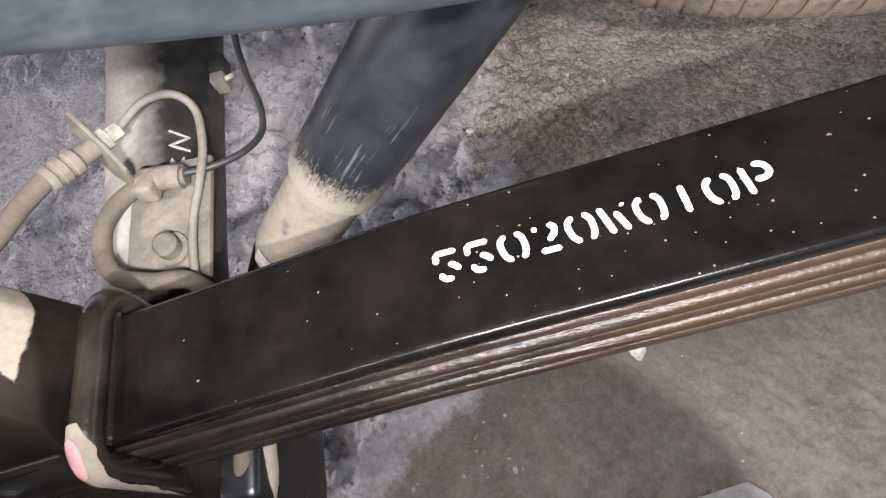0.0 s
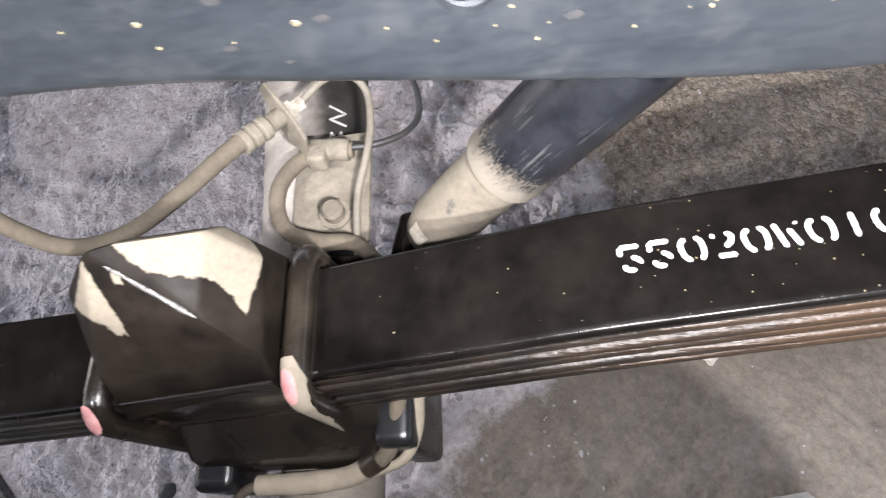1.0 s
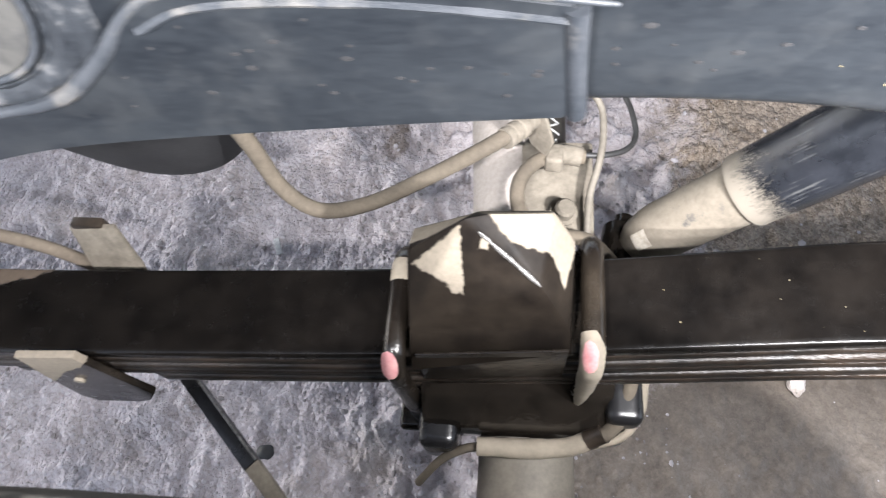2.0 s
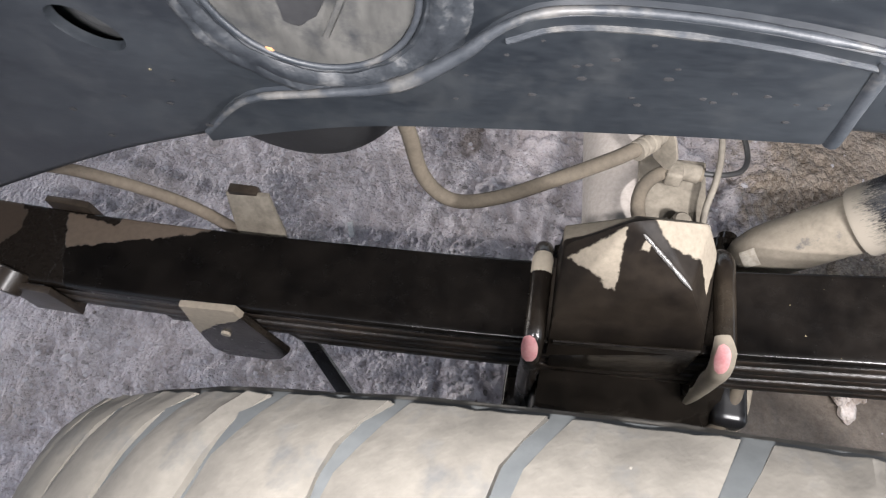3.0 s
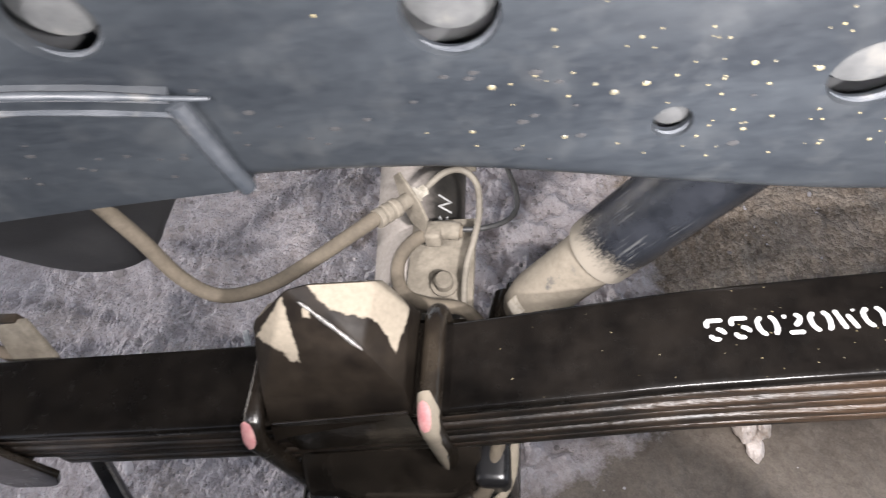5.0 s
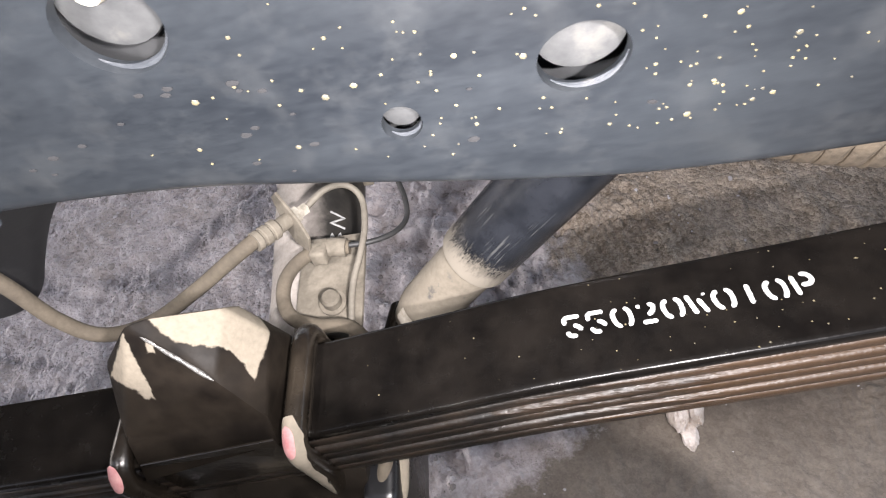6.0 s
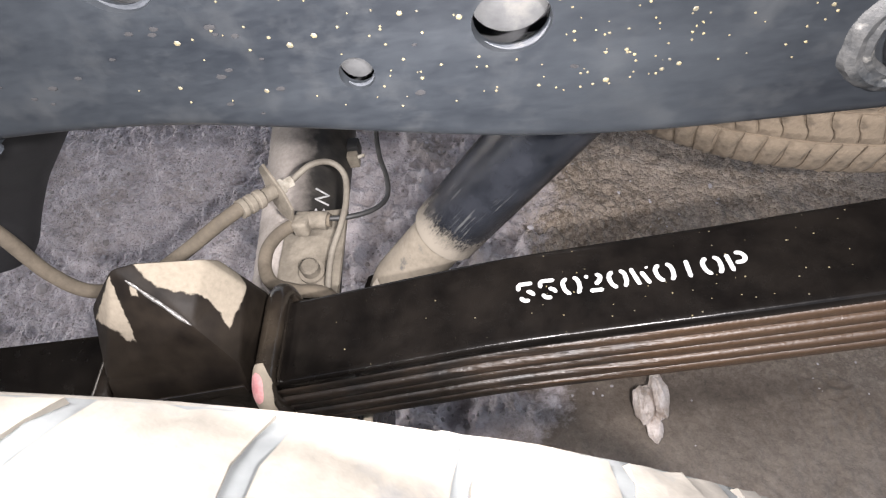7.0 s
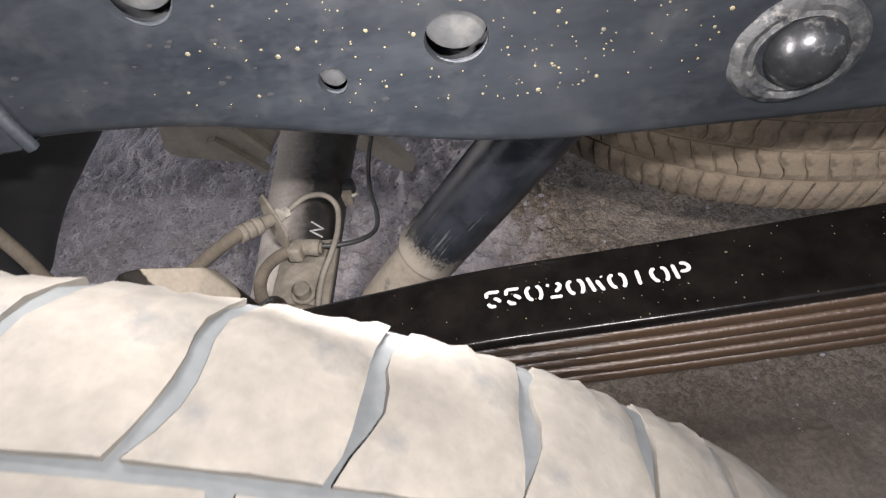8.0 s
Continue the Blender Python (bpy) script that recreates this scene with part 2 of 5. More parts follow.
M_EYE = surface("eye_brown_dust", (0.10, 0.08, 0.06), (0.20, 0.165, 0.125), 0.8, 0.95)
M_LUG = patched("lug_oiled", [([[(-0.76, 0.19), (-0.712, 0.19), (-0.722, 0.245), (-0.742, 0.27), (-0.77, 0.27)]], (0.20, 0.17, 0.128), 0.9)], wobble=0.006, noise_scale=90, oil=((0.03, 0.024, 0.019), (0.085, 0.068, 0.052)), rough=0.5)
M_CLIP_IN = surface("clip_dusty", (0.21, 0.182, 0.141), (0.31, 0.268, 0.208), 0.85, 0.95)
M_AXLE = oiled_dust("axle_dusty", (-1, -0.05, 0.05, -0.1255), oil=((0.010, 0.010, 0.010), (0.045, 0.041, 0.036)), edge=0.26, wobble=0.014, noise_scale=70, rough=0.34, dust=(0.35, 0.315, 0.285))
M_HOSE = surface("hose_dusty", (0.074, 0.061, 0.045), (0.128, 0.106, 0.078), 0.8, 0.95, 40, 300, 0.4, 0.0008)
M_DUSTY = surface("fitting_dusty", (0.108, 0.094, 0.073), (0.200, 0.176, 0.140), 0.75, 0.95, 60, 300, 0.4, 0.001)
M_PIPE = surface("pipe_dusty", (0.108, 0.096, 0.078), (0.180, 0.162, 0.132), 0.6, 0.8, 40, 300)
M_ZINC = surface("zinc_fitting", (0.20, 0.18, 0.145), (0.46, 0.43, 0.37), 0.22, 0.4, 120, 400, 0.4, 0.0008)
M_WIRE = surface("black_wire", (0.012, 0.012, 0.012), (0.03, 0.03, 0.03), 0.4, 0.6)
M_COVER = cover_material()
M_SHOCK = surface("shock_body_dusty", (0.130, 0.112, 0.087), (0.225, 0.196, 0.154), 0.85, 0.95, 22, 240, 0.3, 0.0008, dust=(0.075, 0.070, 0.064), dust_at=(0.60, 0.72), dust_scale=60)
M_STICKER = surface("sticker_paper", (0.26, 0.23, 0.18), (0.48, 0.44, 0.38), 0.6, 0.7, 140, 400)
M_PINK = surface("pink_paint", (0.50, 0.20, 0.21), (0.62, 0.36, 0.34), 0.55, 0.7, 120, 500, 0.3, 0.0006)
M_WHITE = surface("stencil_white", (0.25, 0.255, 0.255), (0.46, 0.46, 0.45), 0.6, 0.8, 260, 900, 0.2, 0.0003)
M_GOLD = surface("gold_fleck", (0.034, 0.034, 0.029), (0.165, 0.134, 0.066), 0.5, 0.7, 130, 500)
M_TREAD = surface("tread_dusty", (0.070, 0.064, 0.054), (0.120, 0.110, 0.093), 0.9, 1.0, 20, 190, 0.6, 0.002, dust=(0.060, 0.060, 0.058), dust_at=(0.57, 0.72), dust_scale=46)
M_CARCASS = surface("tyre_groove", (0.040, 0.044, 0.045), (0.070, 0.075, 0.075), 0.9, 1.0, 30, 200, 0.4, 0.001)
M_SPARE = surface("spare_rubber_muddy", (0.150, 0.118, 0.084), (0.255, 0.205, 0.150), 0.9, 1.0, 30, 160, 0.9, 0.004, dust=(0.100, 0.082, 0.062), dust_at=(0.52, 0.70), dust_scale=34)
M_RIM = surface("steel_rim", (0.18, 0.18, 0.18), (0.32, 0.31, 0.30), 0.5, 0.7)
M_PANEL = surface("liner_panel", (0.006, 0.0065, 0.0078), (0.013, 0.0137, 0.0152), 0.45, 0.65, 6, 200, 0.15, 0.001)
M_RUBBER = surface("black_rubber", (0.010, 0.010, 0.011), (0.022, 0.022, 0.023), 0.55, 0.75)
M_SKY_BLOCK = surface("sky_block_dark", (0.03, 0.03, 0.032), (0.06, 0.06, 0.06), 0.6, 0.8)
M_SLAB = surface("worn_concrete", (0.24, 0.225, 0.20), (0.38, 0.36, 0.33), 0.85, 0.95, 30, 200, 0.6, 0.002)
M_BAG = surface("plastic_wrapper", (0.33, 0.27, 0.225), (0.66, 0.60, 0.565), 0.25, 0.5, 45, 300, 0.8, 0.002, stretch=(1, 1, 0.4))
M_PLATE = surface("shield_dusty", (0.30, 0.26, 0.22), (0.42, 0.37, 0.31), 0.85, 0.95)


def ground_material():
    m = bpy.data.materials.new("muddy_ground")
    m.use_nodes = True
    nt = m.node_tree
    bs = nt.nodes["Principled BSDF"]
    big, mid, fine = noise_out(nt, 3.4, 6, 0.6), noise_out(nt, 30, 4, 0.6), noise_out(nt, 120, 2, 0.5)
    tc = nt.nodes.new("ShaderNodeTexCoord")

    def grains(scale):  # rounded crumbs of dry mud: their height and a tone of their own
        cells = nt.nodes.new("ShaderNodeTexVoronoi")
        cells.inputs["Scale"].default_value = scale
        nt.links.new(tc.outputs["Object"], cells.inputs["Vector"])
        d = cells.outputs["Distance"]
        tint = nt.nodes.new("ShaderNodeSeparateColor")
        nt.links.new(cells.outputs["Color"], tint.inputs[0])
        return maths(nt, "SUBTRACT", 1.0, maths(nt, "MULTIPLY", d, d)), tint.outputs[0]

    crumb, crumb_tone = grains(150)
    sand, sand_tone = grains(420)
    speck = maths(nt, "ADD", maths(nt, "MULTIPLY", crumb_tone, 0.5), maths(nt, "MULTIPLY", sand_tone, 0.5))
    clod = noise_out(nt, 12, 4, 0.55)
    tone = maths(nt, "ADD", maths(nt, "ADD", maths(nt, "MULTIPLY", mid, 0.34), maths(nt, "MULTIPLY", clod, 0.34)), maths(nt, "ADD", maths(nt, "MULTIPLY", fine, 0.14), maths(nt, "MULTIPLY", speck, 0.18)))
    crust = ramp(nt, tone, [(0.32, (0.320, 0.283, 0.278)), (0.46, (0.395, 0.357, 0.358)), (0.54, (0.440, 0.402, 0.406)), (0.68, (0.51, 0.475, 0.482))])
    stain = ramp(nt, noise_out(nt, 7, 5, 0.6), [(0.52, (0, 0, 0)), (0.66, (1, 1, 1))])
    crust = mix(nt, maths(nt, "MULTIPLY", stain, 0.45), crust, (0.25, 0.213, 0.180))  # trodden-in brown earth
    dx, dy = maths(nt, "MULTIPLY", maths(nt, "ADD", coord(nt, "X"), 0.36), 16.0), maths(nt, "MULTIPLY", maths(nt, "SUBTRACT", coord(nt, "Y"), 0.78), 8.0)
    spot = maths(nt, "ADD", maths(nt, "ADD", maths(nt, "MULTIPLY", dx, dx), maths(nt, "MULTIPLY", dy, dy)), maths(nt, "MULTIPLY", noise_out(nt, 22, 5, 0.65), 1.6))
    crust = mix(nt, ramp(nt, spot, [(0.75, (0.8, 0.8, 0.8)), (1.0, (0, 0, 0))]), crust, (0.135, 0.108, 0.088))  # damp brown patch
    earth = maths(nt, "ADD", maths(nt, "MULTIPLY", big, 0.55), maths(nt, "MULTIPLY", tone, 0.45))
    brown = ramp(nt, earth, [(0.36, (0.048, 0.037, 0.028)), (0.45, (0.086, 0.068, 0.053)), (0.54, (0.125, 0.102, 0.081)), (0.66, (0.23, 0.196, 0.163))])
    pale = ramp(nt, noise_out(nt, 17, 4, 0.55), [(0.44, (0, 0, 0)), (0.76, (1, 1, 1))])
    back = ramp(nt, coord(nt, "Y"), [(0.45, (0, 0, 0)), (0.60, (1, 1, 1))])  # limy crust on the rubble further in
    rubble = ramp(nt, maths(nt, "ADD", maths(nt, "MULTIPLY", tone, 0.6), maths(nt, "MULTIPLY", speck, 0.4)), [(0.30, (0.130, 0.101, 0.075)), (0.48, (0.252, 0.202, 0.156)), (0.66, (0.410, 0.343, 0.275))])
    brown = mix(nt, maths(nt, "MULTIPLY", back, 0.75), brown, rubble)
    brown = mix(nt, maths(nt, "MULTIPLY", maths(nt, "MULTIPLY", pale, back), 0.35), brown, (0.38, 0.325, 0.275))
    # bare slab towards the tail, crusted mud towards the front
    edge = maths(nt, "SUBTRACT", noise_out(nt, 6, 7, 0.72), 0.5)
    near = ramp(nt, coord(nt, "Y"), [(0.28, (1, 1, 1)), (0.44, (0, 0, 0))])  # trodden earth beside the wheel
    side = maths(nt, "ADD", maths(nt, "ADD", maths(nt, "MULTIPLY", coord(nt, "X"), 7.0), maths(nt, "MULTIPLY", edge, 4.0)), maths(nt, "MULTIPLY", near, 1.5))
    brown = mix(nt, maths(nt, "MULTIPLY", near, 0.85), brown, ramp(nt, tone, [(0.34, (0.142, 0.120, 0.100)), (0.64, (0.250, 0.217, 0.184))]))
    mask = ramp(nt, side, [(0.55, (0, 0, 0)), (1.15, (1, 1, 1))])
    nt.links.new(mix(nt, mask, crust, brown), bs.inputs["Base Color"])
    bs.inputs["Roughness"].default_value = 0.9
    bp = nt.nodes.new("ShaderNodeBump")
    bp.inputs["Strength"].default_value, bp.inputs["Distance"].default_value = 1.0, 0.0090
    front = ramp(nt, maths(nt, "ADD", coord(nt, "X"), 1.0), [(0.54, (1, 1, 1)), (0.76, (0.46, 0.46, 0.46))])  # gritty towards the front, caked under the axle
    loose = maths(nt, "MULTIPLY", maths(nt, "SUBTRACT", 1.12, mask), front)
    rough = maths(nt, "ADD", maths(nt, "MULTIPLY", fine, 0.30), maths(nt, "ADD", maths(nt, "MULTIPLY", crumb, 0.46), maths(nt, "MULTIPLY", sand, 0.10)))
    grit = maths(nt, "MULTIPLY", maths(nt, "MULTIPLY", back, mask), maths(nt, "ADD", maths(nt, "MULTIPLY", crumb, 0.42), maths(nt, "ADD", maths(nt, "MULTIPLY", sand, 0.16), maths(nt, "MULTIPLY", clod, 0.8))))
    nt.links.new(maths(nt, "ADD", maths(nt, "ADD", maths(nt, "MULTIPLY", rough, loose), maths(nt, "MULTIPLY", maths(nt, "ADD", mid, fine), 0.22)), grit), bp.inputs["Height"])
    nt.links.new(bp.outputs["Normal"], bs.inputs["Normal"])
    return m


M_GROUND = ground_material()


# ---- mesh helpers ----
def mesh_of(bm, name, mat, smooth=True, sharp=38):
    me = bpy.data.meshes.new(name)
    bmesh.ops.recalc_face_normals(bm, faces=bm.faces)
    bm.to_mesh(me)
    bm.free()
    if mat:
        me.materials.append(mat)
    if smooth:
        me.polygons.foreach_set("use_smooth", [True] * len(me.polygons))
        me.set_sharp_from_angle(angle=radians(sharp))
    return me


def part(name, bm, mat, parent=None, label="", smooth=True, sharp=38):
    ob = new(name, mesh_of(bm, name, mat, smooth, sharp))
    ob.parent = parent
    return tagged(ob, label)


def thing(name, label, category, group="", kind=""):
    return tagged(new(name), label, category, group, kind)


def spline(pts, step=0.006):
    """Points along a Catmull-Rom curve through pts."""
    p = [Vector(q) for q in pts]
    p = [2 * p[0] - p[1], *p, 2 * p[-1] - p[-2]]
    out = []
    for i in range(1, len(p) - 2):
        a, b, c, d = p[i - 1 : i + 3]
        n = max(2, int((c - b).length / step))
        for k in range(n):
            t = k / n
            out.append(0.5 * (2 * b + (c - a) * t + (2 * a - 5 * b + 4 * c - d) * t * t + (3 * b - a - 3 * c + d) * t ** 3))
    return out + [p[-2]]


def sweep(bm, pts, radius, sides=14, cap=True, rough=0.0, flat=1.0):
    """A tube along pts; radius is a number or a function of the share of its length."""
    rings, side = [], None
    n = len(pts)
    for i, q in enumerate(pts):
        q = Vector(q)
        along = (Vector(pts[min(i + 1, n - 1)]) - Vector(pts[max(i - 1, 0)])).normalized()
        if side is None:
            side = along.orthogonal().normalized()
        side = (side - along * side.dot(along)).normalized()
        up = along.cross(side)
        r = radius(i / (n - 1)) if callable(radius) else radius
        ring = []
        for k in range(sides):
            a = 2 * math.pi * k / sides
            v = side * math.cos(a) * r + up * math.sin(a) * r * flat
            if rough:
                v *= 1 + rough * noise.noise((q + v) * 120)
            ring.append(bm.verts.new(q + v))
        rings.append(ring)
    for a, b in zip(rings, rings[1:]):
        for k in range(sides):
            bm.faces.new((a[k], a[(k + 1) % sides], b[(k + 1) % sides], b[k]))
    if cap:
        bm.faces.new(rings[0][::-1])
        bm.faces.new(rings[-1])
    return bm


def lathe(bm, profile, origin, axis, sides=32, start=None, close=False):
    """Turns (radius, height) pairs round axis at origin."""
    o, ax = Vector(origin), Vector(axis).normalized()
    u = (Vector(start) if start else ax.orthogonal()).normalized()
    w = ax.cross(u)
    rings = []
    for r, h in profile:
        if r < 1e-6:
            rings.append([bm.verts.new(o + ax * h)])
        else:
            rings.append([bm.verts.new(o + ax * h + (u * math.cos(2 * math.pi * k / sides) + w * math.sin(2 * math.pi * k / sides)) * r) for k in range(sides)])
    pairs = list(zip(rings, rings[1:]))
    if close:
        pairs.append((rings[-1], rings[0]))
    for a, b in pairs:
        for k in range(sides):
            q = (k + 1) % sides
            if len(a) == 1 and len(b) == 1:
                continue
            if len(a) == 1:
                bm.faces.new((a[0], b[q], b[k]))
            elif len(b) == 1:
                bm.faces.new((a[k], a[q], b[0]))
            else:
                bm.faces.new((a[k], a[q], b[q], b[k]))
    return bm


def block(bm, lo, hi, bevel=0.0, segments=2, m=None):
    ret = bmesh.ops.create_cube(bm, size=1)
    vs = ret["verts"]
    for v in vs:
        v.co = Vector([lo[i] + (v.co[i] + 0.5) * (hi[i] - lo[i]) for i in range(3)])
    if bevel:
        es = list({e for v in vs for e in v.link_edges})
        out = bmesh.ops.bevel(bm, geom=es, offset=bevel, segments=segments, profile=0.6, affect="EDGES")
        vs = list({v for f in out["faces"] for v in f.verts} | {v for v in vs if v.is_valid})
    if m is not None:
        bmesh.ops.transform(bm, matrix=m, verts=[v for v in vs if v.is_valid])
    return bm


def prism(bm, outline, depth, bevel=0.0):
    """A plate: outline of 3D points, thickened by the vector depth."""
    a = [bm.verts.new(Vector(p)) for p in outline]
    b = [bm.verts.new(Vector(p) + Vector(depth)) for p in outline]
    f1, f2 = bm.faces.new(a), bm.faces.new(b[::-1])
    n = len(a)
    for i in range(n):
        bm.faces.new((a[i], b[i], b[(i + 1) % n], a[(i + 1) % n]))
    if bevel:
        bmesh.ops.bevel(bm, geom=list({e for f in (f1, f2) for e in f.edges}), offset=bevel, segments=2, profile=0.6, affect="EDGES")
    return bm


def lerp(table, x):
    return float(np.interp(x, [p[0] for p in table], [p[1] for p in table]))


def smooth_table(table):
    """The table refined by a Catmull-Rom curve."""
    return [(p.x, p.y) for p in spline([(a, b, 0) for a, b in table], 0.01)]


# ---- ground ----
CREST = [(0.5, 0.045), (0.66, 0.085), (0.76, 0.145), (0.86, 0.165), (0.96, 0.150), (1.25, 0.21)]  # the crust's broken lip


def ground_height(x, y):
    p = Vector((x, y, 0))
    far = min(1.0, max(0.0, (math.hypot(x, y - 0.6) - 3) / 6))
    if far >= 1:
        return 0.0
    near = min(1.0, max(0.0, (0.44 - y) / 0.16))  # trodden smooth beside the wheel
    slab = min(1.0, max(0.0, (x + 0.20 * near + 0.10 * noise.noise(p * 4.2) + 0.03 * noise.noise(p * 17) - 0.10) / 0.07))
    loose = min(1.0, max(0.30, (x + 0.55) / 0.35))  # fine and flat towards the front, broken up under the axle
    grain = 0.0070 * noise.noise(p * 46) + 0.0030 * noise.noise(p * 88 + Vector((0, 0, 5))) + 0.0014 * noise.noise(p * 165)
    lump = max(0.0, noise.noise(p * 15 + Vector((0, 0, 3)))) * 0.036 + max(0.0, noise.noise(p * 27 + Vector((4, 0, 1))) - 0.05) * 0.034
    clod = 0.020 * (0.45 - noise.voronoi(p * 52 + 0.35 * Vector((noise.noise(p * 40), noise.noise(p * 40 + Vector((0, 0, 8))), 0)))[0][0]) * min(1.0, max(0.15, 0.55 + noise.noise(p * 10)))
    grain += loose * clod
    rough = 0.014 * noise.fractal(p * 5.0, 0.9, 2.1, 4) + loose * lump + grain * (0.7 + 0.3 * loose)
    calm = 0.006 * noise.fractal(p * 4.0, 1.0, 2.0, 4) + 0.0009 * noise.noise(p * 45) + 0.0006 * abs(noise.noise(p * 120))
    pat = max(0.0, noise.noise(p * 6 + Vector((0, 0, 9))) - 0.15)
    calm += near * (0.0056 * noise.noise(p * 34) + 0.0046 * noise.noise(p * 71) + 0.0016 * noise.noise(p * 130))
    calm += min(1.0, max(0.0, (y - 0.46) / 0.14)) * (0.014 * max(0.0, noise.noise(p * 13 + Vector((7, 0, 0)))) + 0.010 * max(0.0, noise.noise(p * 30 + Vector((2, 5, 0)))) + 0.005 * noise.noise(p * 64))
    calm += 0.030 * pat * abs(noise.noise(p * 70))  # patches of crumbs on the slab
    crest = lerp(CREST, y) + 0.025 * noise.noise(p * 9) + 0.012 * noise.noise(p * 24)
    ridge = math.exp(-(((x - crest) / 0.045) ** 2)) * max(0, min(1, (y - 0.52) * 5))
    lip = 0.75 * ridge * (0.018 + 0.030 * noise.noise(p * 11) + 0.024 * abs(noise.noise(p * 27)) + 0.020 * abs(noise.noise(p * 58)) + 0.014 * abs(noise.noise(p * 112)))
    bank = 0.030 * max(0.0, min(1.0, (0.19 - y) / 0.08)) * max(0.0, min(1.0, (0.55 - abs(x + 0.106)) / 0.25)) * max(0.0, min(1.0, (y + 0.5) / 0.3))  # the wheel stands on a low bank
    return (rough * (1 - slab) + (calm + 0.006) * slab + lip) * (1 - far) + bank


def axis_steps(lo, hi, step, reach):
    inner = list(np.arange(lo, hi + 1e-6, step))
    out, d = [], step
    a, b = inner[0], inner[-1]
    left, right = [], []
    while d < reach:
        d *= 1.45
        left.append(a - d)
        right.append(b + d)
    return left[::-1] + inner + right


def build_ground():
    xs, ys = axis_steps(-1.0, 0.56, 0.0029, 90), axis_steps(0.12, 1.25, 0.0029, 90)
    verts = [(x, y, ground_height(x, y)) for y in ys for x in xs]
    n = len(xs)
    faces = [(j * n + i, j * n + i + 1, (j + 1) * n + i + 1, (j + 1) * n + i) for j in range(len(ys) - 1) for i in range(n - 1)]
    me = bpy.data.meshes.new("ground")
    me.from_pydata(verts, [], faces)
    me.materials.append(M_GROUND)
    me.polygons.foreach_set("use_smooth", [True] * len(me.polygons))
    tagged(new("ground", me), "rough grey-brown dried mud over worn concrete", "ground", kind="structure")


build_ground()


# unseen slab and beams, added to keep sky light off from above
def build_sky_block():
    bm = bmesh.new()
    block(bm, (-1.9, 0.18, 1.10), (1.7, 1.75, 1.14))
    for y in (0.45, 0.8, 1.15):
        block(bm, (-1.9, y, 1.02), (1.7, y + 0.06, 1.099))
    tagged(part("unseen_sky_block", bm, M_SKY_BLOCK), "unseen dark slab and beams added to block the sky from above", "truck bed", kind="structure")


build_sky_block()

# ---- chassis rail ----
RAIL_BOTTOM = smooth_table([(-0.70, 0.560), (-0.609, 0.605), (-0.475, 0.674), (-0.40, 0.706), (-0.29, 0.741), (-0.183, 0.751), (-0.12, 0.7485), (-0.08, 0.7465), (-0.035, 0.741), (0.007, 0.731), (0.042, 0.722), (0.065, 0.716), (0.11, 0.706), (0.155, 0.700), (0.20, 0.697), (0.31, 0.692), (0.6, 0.68), (1.1, 0.68)])
RAIL_TOP = 0.93


def rail_y(x):
    return 0.290 + 0.040 * x


def ellipse(cx, cz, rx, rz, n=36, lean=0.0):
    c, s = math.cos(radians(lean)), math.sin(radians(lean))
    out = []
    for k in range(n):
        a = 2 * math.pi * k / n
        u, v = rx * math.cos(a), rz * math.sin(a)
        out.append((cx + u * c - v * s, cz + u * s + v * c))
    return out


HOLES = [(-0.1435, 0.829, 0.0155, 0.0140), (-0.0248, 0.8135, 0.0150, 0.0152), (0.1035, 0.7705, 0.0145, 0.0133), (0.0435, 0.7583, 0.0068, 0.0077)]


